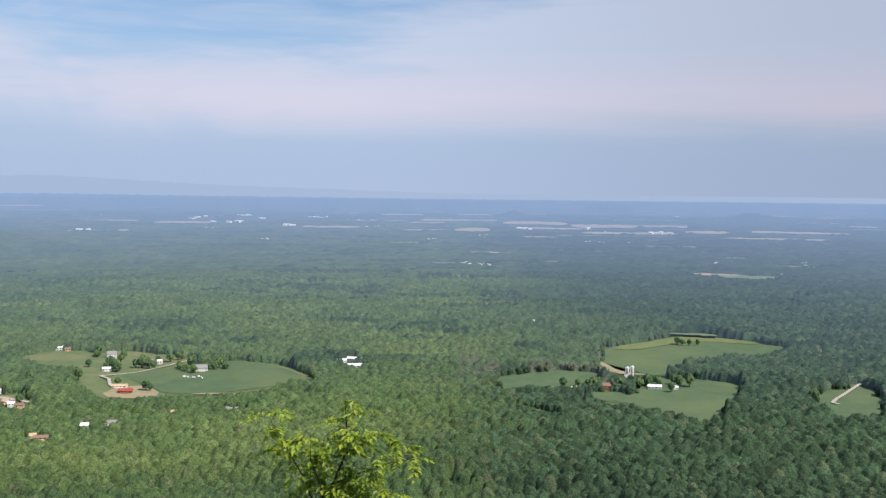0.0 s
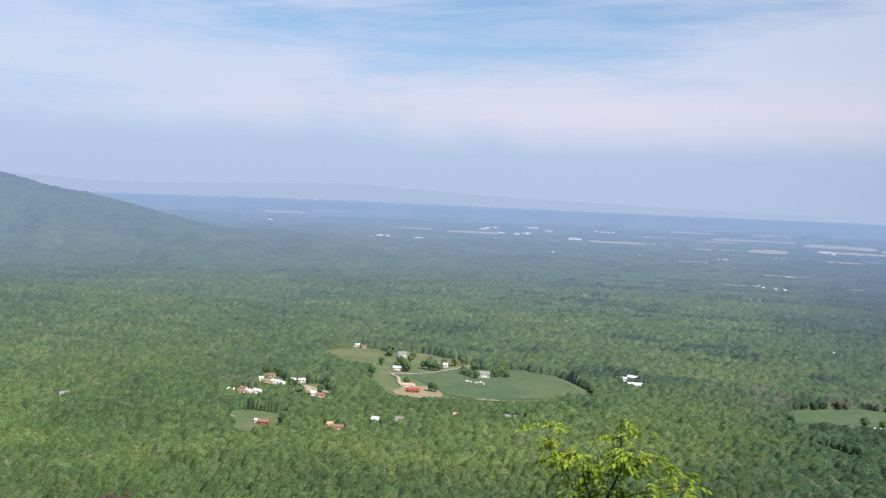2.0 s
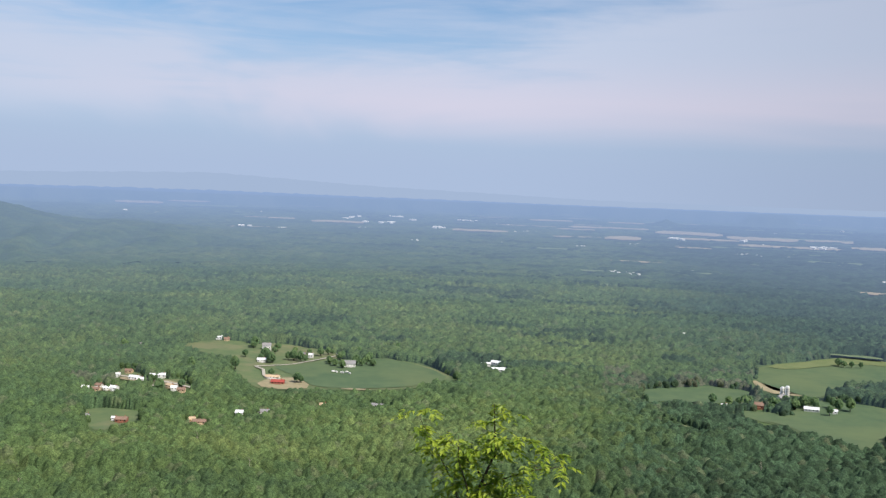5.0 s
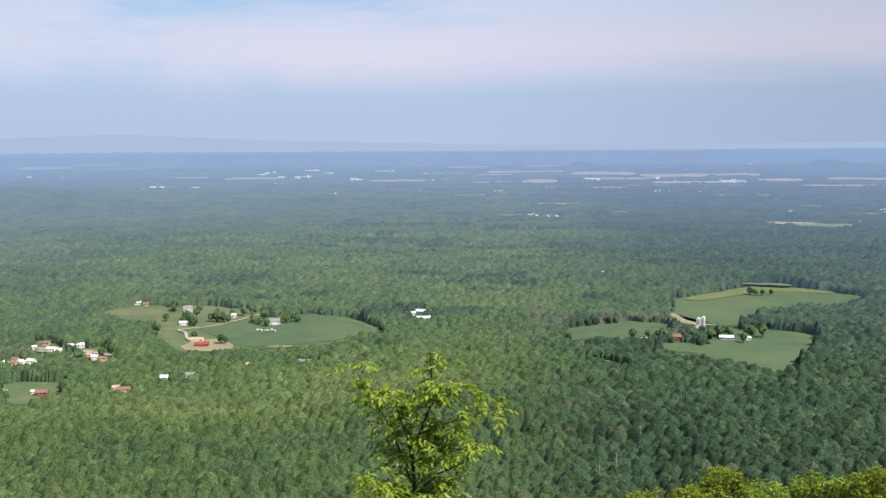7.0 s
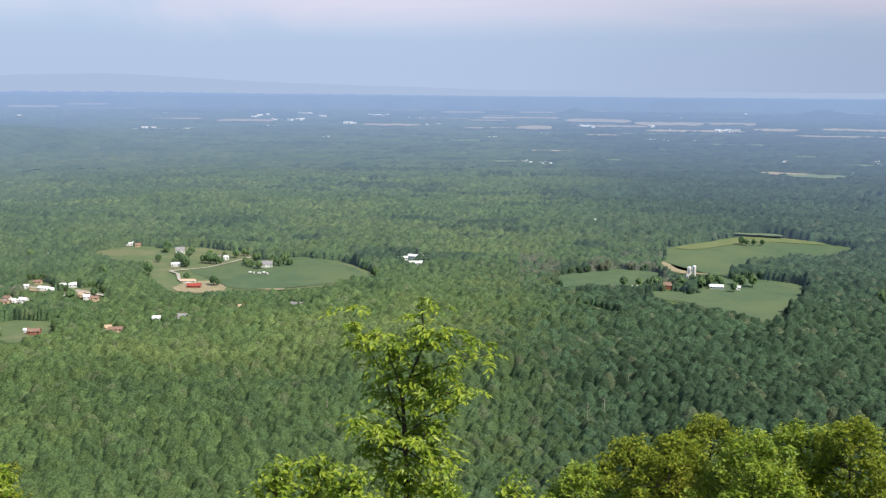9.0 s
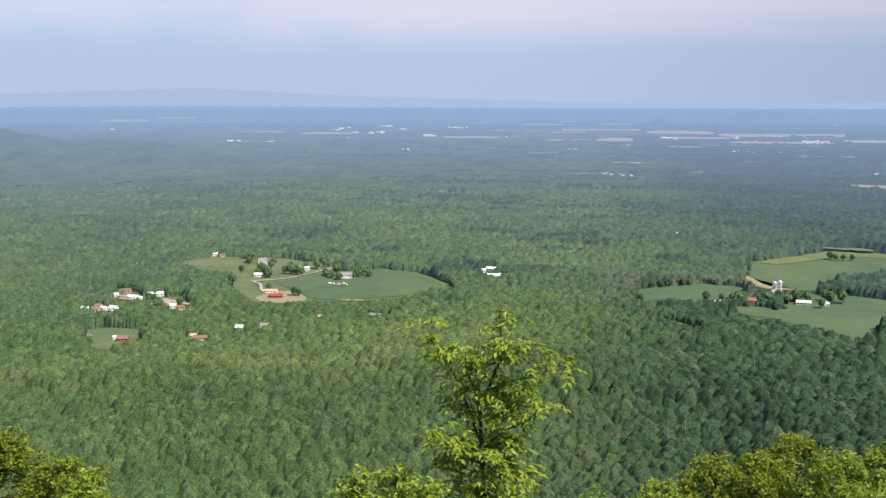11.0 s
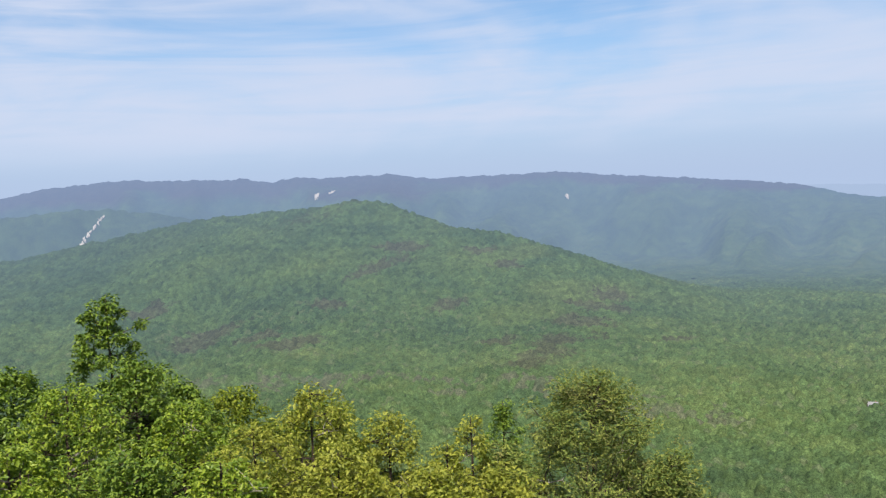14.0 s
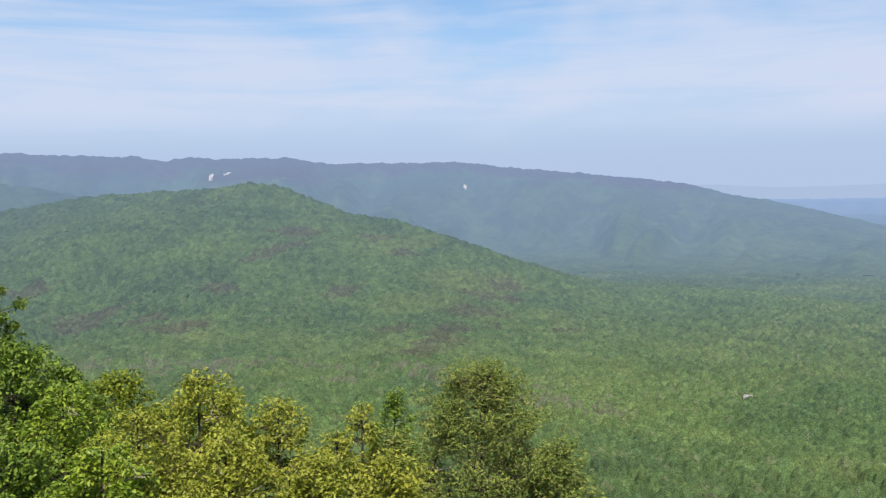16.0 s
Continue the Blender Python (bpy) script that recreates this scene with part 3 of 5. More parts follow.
FAR_FIELDS = []
field_rng = random.Random(4)
for _ in range(46):     # slivers of dry ground and pasture far out
    far = field_rng.uniform(7000, 14000)
    FAR_LIST.append((field_rng.uniform(-27, 24), far, field_rng.uniform(150, 600), field_rng.uniform(200, 500), field_rng.choice(("far_straw", "far_grass"))))
for _ in range(26):     # small pastures scattered over the eastern plain
    far = field_rng.uniform(2500, 6500)
    FAR_LIST.append((field_rng.uniform(-27, 3), far, field_rng.uniform(60, 240) * far / 4500, field_rng.uniform(25, 70) * far / 3500, "far_grass"))
for az, far, wide, deep, mat in FAR_LIST:
    front, behind = [], []
    deep *= 0.55
    for i in range(9):
        f = i / 8
        side_az = az - math.degrees((f - 0.5) * wide / far)
        pinch = min(1.0, 0.55 + 5 * min(f, 1 - f))
        front.append(tuple(plan(side_az, far + deep * (0.35 - 0.35 * pinch + field_rng.uniform(-0.12, 0.12)))))
        behind.append(tuple(plan(side_az + field_rng.uniform(-0.1, 0.1) * wide / far * 8, far + deep * (0.45 + 0.5 * pinch + field_rng.uniform(-0.2, 0.1)))))
    outline = front + behind[::-1]
    FAR_FIELDS.append(outline)
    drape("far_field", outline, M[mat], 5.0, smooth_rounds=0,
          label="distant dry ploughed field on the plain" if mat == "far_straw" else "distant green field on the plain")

CLEAR = list(MEADOWS.values()) + FAR_FIELDS

# ---- woods: the crowns of the forest near by, one canopy further off ----
def dome(rows):
    """A crown's skin: a top, then rings of the given counts, heights and radii."""
    verts, tris = [(0, 0, 1.0)], []
    start = 1
    for k, (count, height, radius) in enumerate(rows):
        for i in range(count):
            a = 2 * math.pi * (i + 0.5 * (k % 2)) / count
            verts.append((radius * math.cos(a), radius * math.sin(a), height))
        if k == 0:
            tris += [(0, start + i, start + (i + 1) % count) for i in range(count)]
        else:
            before = rows[k - 1][0]
            i = j = 0
            while i < before or j < count:
                if j < count and (i >= before or j / count <= i / before):
                    tris.append((prev + i % before, start + j, start + (j + 1) % count))
                    j += 1
                else:
                    tris.append((prev + i % before, start + j % count, prev + (i + 1) % before))
                    i += 1
        prev, start = start, start + count
    return np.array(verts, float), np.array(tris)


def lumpy(rows, seed, count=9, swell=0.34, spread=0.42):
    """A rounded crown that bulges where its leafy boughs reach the light."""
    rng = np.random.default_rng(seed)
    base, tris = dome(rows)
    ways = rng.normal(size=(count, 3)) + np.array([0, 0, 0.5])
    ways /= np.linalg.norm(ways, axis=1)[:, None]
    flat = base / np.linalg.norm(base, axis=1)[:, None]
    near = np.exp(-(np.arccos(np.clip(flat @ ways.T, -1, 1)) / spread) ** 2).max(1)
    return base * (0.80 + swell * near + rng.normal(0, 0.045, len(base)))[:, None], tris


FINE = [lumpy([(6, 0.84, 0.5), (9, 0.5, 0.86), (10, 0.0, 1.0), (8, -0.9, 0.8)], 200 + k) for k in range(8)]
MIDDLE = [lumpy([(5, 0.75, 0.62), (7, 0.15, 1.0), (6, -0.8, 0.85)], 220 + k, 6, 0.36, 0.55) for k in range(8)]


def scale_at(x, y, z=None):
    """How much smaller things stand on the far, lifted plain."""
    r = np.hypot(x, y)
    u = np.clip((r - BEND) / SPAN, 0, 0.995)
    k = np.where(r > BEND, r / (BEND - SPAN * np.log(1 - u)), 1.0)
    return np.where((ground_z(x, y) if z is None else z) - plain(r) > 15, 0.8, k)


SIGHT_R = np.arange(60, 4800, 20.0)
SIGHT_A = np.radians(np.arange(-36, 100, 0.5))
_r, _a = np.meshgrid(SIGHT_R, SIGHT_A)
SIGHT = np.maximum.accumulate(ground_z((-_r * np.sin(_a)).ravel(), (_r * np.cos(_a)).ravel()).reshape(_r.shape) / _r, axis=1)


def in_sight(x, y, land):
    """Leaves out woods on slopes turned away behind a crest."""
    r, a = np.hypot(x, y), np.arctan2(-x, y)
    i = np.clip(np.round((a - SIGHT_A[0]) / radians(0.5)).astype(int), 0, len(SIGHT_A) - 1)
    j = np.clip(((r - 60) / 20).astype(int) - 3, 0, len(SIGHT_R) - 1)
    return (land + 30) / r > SIGHT[i, j]


def on_land(az, el):
    """Where a line of sight meets the land."""
    r = np.arange(400, 4850, 5.0)
    a = radians(az)
    hit = np.nonzero(ground_z(-r * math.sin(a), r * math.cos(a)) + 8 >= r * math.tan(radians(el)))[0]
    far = r[hit[0]] if len(hit) else 4800.0
    return -far * math.sin(a), far * math.cos(a)


def open_land(x, y, land, ragged=1.0):
    """Fields and yards, and the strip before them where crowns would hide them."""
    r = np.hypot(x, y)
    shade = 1 + 6.5 * scale_at(x, y, land) * np.minimum(r / DROP, 16) / r
    mx, my = x + ragged * 20 * (wander(x / 22, y / 22, 21) - 0.5), y + ragged * 32 * (wander(x / 22, y / 22, 22) - 0.5)
    bare = np.zeros(x.shape, bool)
    for outline in CLEAR:
        o = np.array(outline)
        by = (mx > o[:, 0].min() - 60) & (mx < o[:, 0].max() + 60) & (my > o[:, 1].min() - 60) & (my < o[:, 1].max() + 60)
        if by.any():
            bare[by] |= inside(mx[by], my[by], outline) | inside(mx[by] * shade[by], my[by] * shade[by], outline)
    for hx, hy, rad in YARDS:
        bare |= np.hypot(x - hx, y - hy) < rad
    return bare


# leafless stands on the hill: bearing, height angle, reach in metres
BROWN_STANDS = [(*on_land(az, el), reach) for az, el, reach in (
    (53.6, -5.4, 30), (54.3, -6.1, 38), (55.2, -7.0, 42), (56.2, -7.9, 42), (57.3, -8.6, 34), (65.8, -2.0, 40), (67.0, -2.9, 34), (68.6, -3.6, 26), (59.6, -3.2, 30),
    (61.0, -2.4, 26), (73.2, -7.4, 34), (74.8, -6.8, 30), (77.6, -6.6, 40), (78.8, -7.2, 30), (70.6, -5.2, 26), (63.4, -5.6, 24), (81.0, -5.0, 30), (58.4, -9.2, 30),
    (60.6, -8.0, 26), (49.5, -8.2, 20))]
FRESH = np.array([0.108, 0.176, 0.067])
YELLOW = np.array([0.176, 0.232, 0.083])
DEEP = np.array([0.067, 0.121, 0.061])
DARK_GREEN = np.array([0.054, 0.099, 0.054])
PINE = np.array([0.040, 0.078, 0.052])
BROWN = np.array([0.110, 0.124, 0.072])
PURPLE = np.array([0.105, 0.086, 0.072])
TWIGS = np.array([0.172, 0.182, 0.126])


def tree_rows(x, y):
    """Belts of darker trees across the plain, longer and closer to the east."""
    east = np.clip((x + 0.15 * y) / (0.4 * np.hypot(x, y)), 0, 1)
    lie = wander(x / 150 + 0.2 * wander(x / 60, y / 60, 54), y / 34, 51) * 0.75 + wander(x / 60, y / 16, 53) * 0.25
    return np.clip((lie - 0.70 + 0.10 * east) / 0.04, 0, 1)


RIDGE_AZ, RIDGE_Z = np.degrees(np.arctan2(-FAR_RIDGE[::-1, 0], FAR_RIDGE[::-1, 1])), FAR_RIDGE[::-1, 2]


def leaf_colours(x, y, land, u):
    """Leaf colour of each crown, by bearing, distance and the stand it grows in; u: its own chance, 0 to 1."""
    r = np.hypot(x, y)
    u2 = (u * 7.31) % 1.0
    tone = 0.34 * u + 0.48 * wander(x / 150, y / 110, 71) + 0.30 * wander(x / 46, y / 40, 72) - 0.08 - 0.24 * np.clip((land - plain(r) - 15) / 60, 0, 1)
    tone = np.clip(tone, 0, 1)[:, None]
    c = np.where(tone < 0.5, DEEP + (FRESH - DEEP) * tone * 2, FRESH + (YELLOW - FRESH) * (tone * 2 - 1))

    def toward(c, other, share):
        return c + (other - c) * np.clip(share, 0, 1)[:, None]

    # darker green towards the east, near by and on the plain
    near_east = (x + 70 - 0.06 * (y - 500) - 70 * (wander(x / 70, y / 70, 41) - 0.5)) / 110 + u2 - 0.5
    far_east = (x - 0.04 * y - 320 * (wander(x / 300, y / 260, 61) - 0.5)) / 220 + u2 - 0.5
    c = toward(c, DARK_GREEN * (0.75 + 0.6 * u[:, None]), 0.78 * np.where(r < 1230, near_east, far_east))
    c = toward(c, BROWN * 1.15, (u2 > 0.95) * 0.55 * (r < 1700))
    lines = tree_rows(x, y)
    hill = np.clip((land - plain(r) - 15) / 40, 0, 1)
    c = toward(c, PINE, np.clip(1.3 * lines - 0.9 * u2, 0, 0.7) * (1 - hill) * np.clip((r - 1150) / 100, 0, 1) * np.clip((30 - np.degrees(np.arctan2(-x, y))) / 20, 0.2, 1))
    bearing = np.degrees(np.arctan2(-x, y))
    foot = (np.abs(r - 985 - 10.0 * (bearing - 47)) < 45) & (bearing > 44) & (bearing < 84)
    stream = (np.abs(r - 1225) < 100) & (bearing > -12) & (bearing < -1)
    by_lane = (np.hypot(x + 566, y - 985) < 15) | (np.hypot(x + 535, y - 990) < 11)
    c = toward(c, TWIGS, ((foot | stream) & (wander(x / 45, y / 45, 7) > 0.5) & (u2 < 0.6) | by_lane) * (0.45 + 0.45 * u))
    # the hill: light green along its shoulder, leafless stands on its flank, half-bare crests
    shoulder = hill * np.clip((3000 - r) / 200, 0, 1)
    c = toward(c, YELLOW * 0.9, shoulder * np.clip(2.4 * wander(x / 120, y / 200, 74) - 1.3, 0, 0.5) * np.clip((66 - np.degrees(np.arctan2(-x, y))) / 8, 0.25, 1))
    brown = np.zeros(x.shape)
    for bx, by, reach in BROWN_STANDS:
        away = np.hypot(x - bx, (y - by) * 0.8) / reach + 1.1 * (wander(x / 30, y / 30, 75) - 0.5)
        brown = np.maximum(brown, np.clip(1.5 - away, 0, 1))
    c = toward(c, PURPLE, np.clip(1.4 * brown - 1.0 * u2, 0, 0.55))
    crest = np.clip((land - 5 - 110 * (wander(x / 160, y / 220, 31) - 0.5)) / 70, 0, 1) * np.clip((3000 - r) / 200, 0, 1)
    c = toward(c, BROWN, np.clip(1.3 * crest - 0.8 * u2, 0, 0.6))
    top = np.maximum(np.interp(np.degrees(np.arctan2(-x, y)), RIDGE_AZ, RIDGE_Z), 40)
    high = (land / top - 0.4 - 0.55 * (wander(x / 110, y / 170, 32) - 0.5) - 0.1 * (u - 0.5)) / 0.35
    c = toward(c, PURPLE * 0.85, np.clip(high, 0, 0.92) * np.clip((r - 3000) / 200, 0, 1))
    # leaf colour darkened with distance, to balance the haze mixed in
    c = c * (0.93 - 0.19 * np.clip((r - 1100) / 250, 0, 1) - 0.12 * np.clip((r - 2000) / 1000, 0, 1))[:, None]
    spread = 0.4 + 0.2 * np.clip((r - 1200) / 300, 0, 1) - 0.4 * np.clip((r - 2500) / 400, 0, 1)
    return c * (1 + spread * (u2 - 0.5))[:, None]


def woods(name, r0, r1, spacing, shapes, wide, tall, label, seed, az0=-33, az1=97, keep=None, lift=4.6, clear=True, colour=None):
    rng = np.random.default_rng(seed)
    count = int(0.5 * radians(az1 - az0) * (r1 ** 2 - r0 ** 2) / spacing ** 2)
    step = np.arange(count) + seed * 17.3          # an even but irregular spread
    r = np.sqrt(r0 ** 2 + (r1 ** 2 - r0 ** 2) * (step * 0.7548776662 % 1.0)) + rng.normal(0, 0.3 * spacing, count)
    a = np.radians(az0 + (az1 - az0) * (step * 0.5698402910 % 1.0)) + rng.normal(0, 0.3 * spacing, count) / r
    x, y = -r * np.sin(a), r * np.cos(a)
    land = ground_z(x, y)
    good = in_sight(x, y, land)
    if clear:
        good &= ~open_land(x, y, land)
    if keep is not None:
        good[good] = keep(x[good], y[good], rng)
    x, y, land = x[good], y[good], land[good]
    n = len(x)
    u = rng.random(n)
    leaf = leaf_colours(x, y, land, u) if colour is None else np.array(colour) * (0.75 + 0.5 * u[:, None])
    size = rng.uniform(0.55, 1.4, n) * wide / 2
    height = size * rng.uniform(0.85, 1.25, n) * tall
    stand = lift + 5.0 * (wander(x / 60, y / 60, 81) - 0.5) + rng.normal(0, 1.1, n)
    turn, kind = rng.uniform(0, 6.283, n), rng.integers(0, len(shapes), n)
    verts, faces, tones, start = [], [], [], 0
    for k, (base, tris) in enumerate(shapes):
        m = np.nonzero(kind == k)[0]
        c, s = np.cos(turn[m])[:, None], np.sin(turn[m])[:, None]
        v = np.stack([(base[:, 0] * c - base[:, 1] * s) * size[m, None] + x[m, None],
                      (base[:, 0] * s + base[:, 1] * c) * size[m, None] + y[m, None],
                      base[:, 2] * height[m, None] + (land + stand)[m, None]], -1)
        verts.append(v.reshape(-1, 3))
        faces.append((tris[None] + (start + np.arange(len(m)) * len(base))[:, None, None]).reshape(-1, 3))
        tones.append(np.repeat(leaf[m], len(base), 0))
        start += len(m) * len(base)
    ob = tri_ob(name, np.concatenate(verts), np.concatenate(faces), M["forest"] if r0 < 1200 else M["far_forest"], smooth=True, leaf=np.concatenate(tones))
    return tagged(ob, label, "woodland", kind="stuff")


BARE_SPOTS = [(-448, 575, 14), (-465, 560, 13), (-436, 592, 12), (-478, 548, 9)]


def not_bare(x, y, rng):
    ok = np.ones(x.shape, bool)
    for bx, by, rad in BARE_SPOTS:
        ok &= np.hypot(x - bx, y - by) > rad * rng.uniform(0.7, 1.2, x.shape)
    return ok


def crown_relief(x, y, cell, seed):
    """Rounded crowns on a loose lattice: how high each point stands, 0 to 1, and its crown's own chance."""
    gx, gy = np.floor(x / cell), np.floor(y / cell)
    best, own = np.full(x.shape, -9.0), np.zeros(x.shape)
    for i in (-1, 0, 1):
        for j in (-1, 0, 1):
            ix, iy = gx + i, gy + j
            cx, cy = (ix + lattice(ix, iy, seed)) * cell, (iy + lattice(ix, iy, seed + 1)) * cell
            chance = lattice(ix, iy, seed + 2)
            h = (0.7 + 0.6 * chance) - 1.3 * ((x - cx) ** 2 + (y - cy) ** 2) / cell ** 2
            more = h > best
            best, own = np.where(more, h, best), np.where(more, lattice(ix, iy, seed + 3), own)
    return np.clip(best, 0, 1.3), own


def canopy(name, rings, az0, az1, step, cell, label, seed):
    """The unbroken canopy of the far woods, crown by crown, left open over the fields."""
    az = np.radians(np.arange(az0, az1, step))
    rr, aa = np.meshgrid(rings, az, indexing="ij")
    shift = np.random.default_rng(seed)
    seed = 3                     # one forest, whatever the sheet
    rr = rr + shift.uniform(-0.3, 0.3, rr.shape) * np.gradient(rings)[:, None]
    aa = aa + shift.uniform(-0.3, 0.3, rr.shape) * radians(step)
    x, y = (-rr * np.sin(aa)).ravel(), (rr * np.cos(aa)).ravel()
    land = ground_z(x, y)
    k = scale_at(x, y, land)
    h, own = crown_relief(x, y, cell, seed)
    clump, tuft = crown_relief(x, y, 2.7, seed + 40)
    near = np.clip((1500 - rr.ravel()) / 400, 0, 1)
    h = h + near * 0.32 * (clump - 0.6)
    bare = open_land(x, y, land, 0.6)
    if rings[0] < 800:
        bare |= ~not_bare(x, y, shift)
    bulk = np.interp(rr.ravel(), (450, 1150, 1600, 2400, 2760), (7.8, 8.2, 12.5, 14.5, 9.0))
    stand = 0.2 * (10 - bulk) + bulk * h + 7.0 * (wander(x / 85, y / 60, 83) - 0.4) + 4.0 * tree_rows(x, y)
    z = np.where(bare, land - 3, land + np.maximum(stand, 1.5) * k)
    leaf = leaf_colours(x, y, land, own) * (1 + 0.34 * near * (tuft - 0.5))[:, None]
    seen = in_sight(x, y, land)
    n, m = len(az), len(rings)
    i, j = np.meshgrid(np.arange(m - 1), np.arange(n - 1), indexing="ij")
    a = (i * n + j).ravel()
    quad = np.stack([a, a + 1, a + n + 1, a + n], 1)
    quad = quad[(~bare[quad]).any(1) & seen[quad].any(1)]
    used, back = np.unique(quad, return_inverse=True)
    quad = back.reshape(-1, 4)[:, ::-1]
    tris = np.concatenate([quad[:, [0, 1, 2]], quad[:, [0, 2, 3]]])
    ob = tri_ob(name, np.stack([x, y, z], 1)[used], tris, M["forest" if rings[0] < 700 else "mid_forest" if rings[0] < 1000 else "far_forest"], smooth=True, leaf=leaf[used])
    return tagged(ob, label, "woodland", kind="stuff")


GREEN = "dense broadleaf forest canopy in fresh spring green"
canopy("woodland", np.arange(450, 802, 1.15), -30, 40, 0.075, 7.8, GREEN, 1)
canopy("woodland", np.arange(560, 802, 1.3), 39.9, 66, 0.085, 7.8, GREEN, 2)
canopy("woodland", np.arange(798, 1242, 1.9), -32, 96, 0.1, 7.8, GREEN, 6)
woods("edge_woodland", 800, 1235, 4.6, MIDDLE, 6.6, 1.1, "trees with full green sides along the edge of clearings", 12, -30, 40, lift=3.4,
      keep=lambda x, y, rng: open_land(x * (1 - 8 / np.hypot(x, y)), y * (1 - 8 / np.hypot(x, y)), ground_z(x, y), 0.6))
woods("edge_woodland", 1235, 1560, 5.0, MIDDLE, 7.0, 1.1, "trees with full green sides along the edge of clearings", 13, -30, 30, lift=3.4,
      keep=lambda x, y, rng: open_land(x * (1 - 9 / np.hypot(x, y)), y * (1 - 9 / np.hypot(x, y)), ground_z(x, y), 0.6))
woods("bare_woodland", 600, 780, 3.2, FINE, 3.4, 1.8, "leafless brown trees in the wood", 5, 34, 46, colour=PURPLE * 1.1, keep=lambda x, y, rng: ~not_bare(x, y, rng))
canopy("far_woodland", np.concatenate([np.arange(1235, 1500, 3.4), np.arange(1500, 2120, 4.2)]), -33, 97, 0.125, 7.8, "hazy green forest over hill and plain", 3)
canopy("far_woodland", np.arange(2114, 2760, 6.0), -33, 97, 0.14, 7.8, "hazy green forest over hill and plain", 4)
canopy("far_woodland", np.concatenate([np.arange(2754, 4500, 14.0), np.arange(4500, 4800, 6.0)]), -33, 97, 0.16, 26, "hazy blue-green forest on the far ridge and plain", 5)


# ---- houses and barns ----
def gable(bm, w, d, z0, z1, over=0.5, thick=0.25):
    """A ridge roof along x, with overhang and thickness."""
    hw, hd = w / 2 + over, d / 2 + over
    for s in (-1, 1):
        drop = (z1 - z0) * over / (d / 2)
        v = [bm.verts.new(p) for p in ((-hw, 0, z1), (hw, 0, z1), (hw, s * hd, z0 - drop), (-hw, s * hd, z0 - drop),
                                       (-hw, 0, z1 + thick), (hw, 0, z1 + thick), (hw, s * hd, z0 - drop + thick), (-hw, s * hd, z0 - drop + thick))]
        for q in ((0, 1, 2, 3), (4, 5, 6, 7), (0, 1, 5, 4), (2, 3, 7, 6), (0, 3, 7, 4), (1, 2, 6, 5)):
            bm.faces.new([v[i] for i in q])
    bmesh.ops.recalc_face_normals(bm, faces=bm.faces[:])
    return bm


def shell(bm, w, d, h, z1):
    """Walls with gable ends."""
    v = [bm.verts.new(p) for p in ((-w / 2, -d / 2, -2), (w / 2, -d / 2, -2), (w / 2, d / 2, -2), (-w / 2, d / 2, -2),
                                   (-w / 2, -d / 2, h), (w / 2, -d / 2, h), (w / 2, d / 2, h), (-w / 2, d / 2, h), (-w / 2, 0, z1), (w / 2, 0, z1))]
    for q in ((0, 1, 5, 4), (2, 3, 7, 6), (1, 2, 6, 9, 5), (3, 0, 4, 8, 7), (0, 3, 2, 1)):
        bm.faces.new([v[i] for i in q])
    bmesh.ops.recalc_face_normals(bm, faces=bm.faces[:])
    return bm


def panes(parent, w, d, h, count):
    for i in range(count):
        x = -w / 2 + w * (i + 0.5) / count
        bm = bmesh.new()
        box(bm, x - 0.5, x + 0.5, -d / 2 - 0.06, -d / 2 + 0.1, h * 0.42, h * 0.42 + 1.3)
        part("window", bm, M["dark"], parent)


def house(x, y, w, d, h, roof, wall_mat, roof_mat, turn, label, category="house", name="house", wing=True, chimney=True):
    top = new(name)
    tagged(top, label, category, group="valley buildings")
    part("wall", shell(bmesh.new(), w, d, h, h + roof), M[wall_mat], top)
    part("roof", gable(bmesh.new(), w, d, h, h + roof), M[roof_mat], top)
    if wing:
        bm = bmesh.new()
        box(bm, -w * 0.2, w * 0.25, -d / 2 - 2.4, -d / 2 - 0.02, -2, h * 0.55, 0.05)
        part("porch", bm, M[wall_mat], top)
    if chimney:
        bm = bmesh.new()
        box(bm, w * 0.25, w * 0.25 + 0.9, 0.2, 1.1, h, h + roof + 1.1, 0.05)
        part("chimney", bm, M["brick"], top)
    panes(top, w, d, h, max(2, int(w / 3.5)))
    top.matrix_world = pose(x, y, z_at(x, y) + 0.6, 0, 0, turn)
    return top


M["dark"] = material("dark_glass", (0.03, 0.035, 0.04), (0.05, 0.055, 0.06), 1.0, 0.15, spec=0.5)
def tube(bm, pts, radii, sides=6):
    rings = []
    for i, (p, r) in enumerate(zip(pts, radii)):
        d = (pts[min(i + 1, len(pts) - 1)] - pts[max(i - 1, 0)]).normalized()
        u = d.orthogonal().normalized()
        w = d.cross(u)
        rings.append([bm.verts.new(p + (u * math.cos(2 * math.pi * k / sides) + w * math.sin(2 * math.pi * k / sides)) * r) for k in range(sides)])
    for a, b in zip(rings, rings[1:]):
        for k in range(sides):
            bm.faces.new((a[k], a[(k + 1) % sides], b[(k + 1) % sides], b[k]))
    bm.faces.new(rings[0][::-1])
    bm.faces.new(rings[-1])


for row in HOMES:
    house(*row, label="small %s house with a %s roof among trees" % ({"white": "white", "tan": "tan", "brick": "red-brick", "concrete": "grey"}[row[6]],
                                                                     {"metal": "pale metal", "roof_red": "bright red", "tan": "tan", "roof_brown": "brown shingle",
                                                                      "roof_grey": "grey shingle"}[row[7]]))
for row in BARNS:
    house(*row, label="long white farm shed with a pale metal roof" if row[6] == "white" else "weathered grey barn beside the silos", category="barn", name="barn",
          wing=False, chimney=False)


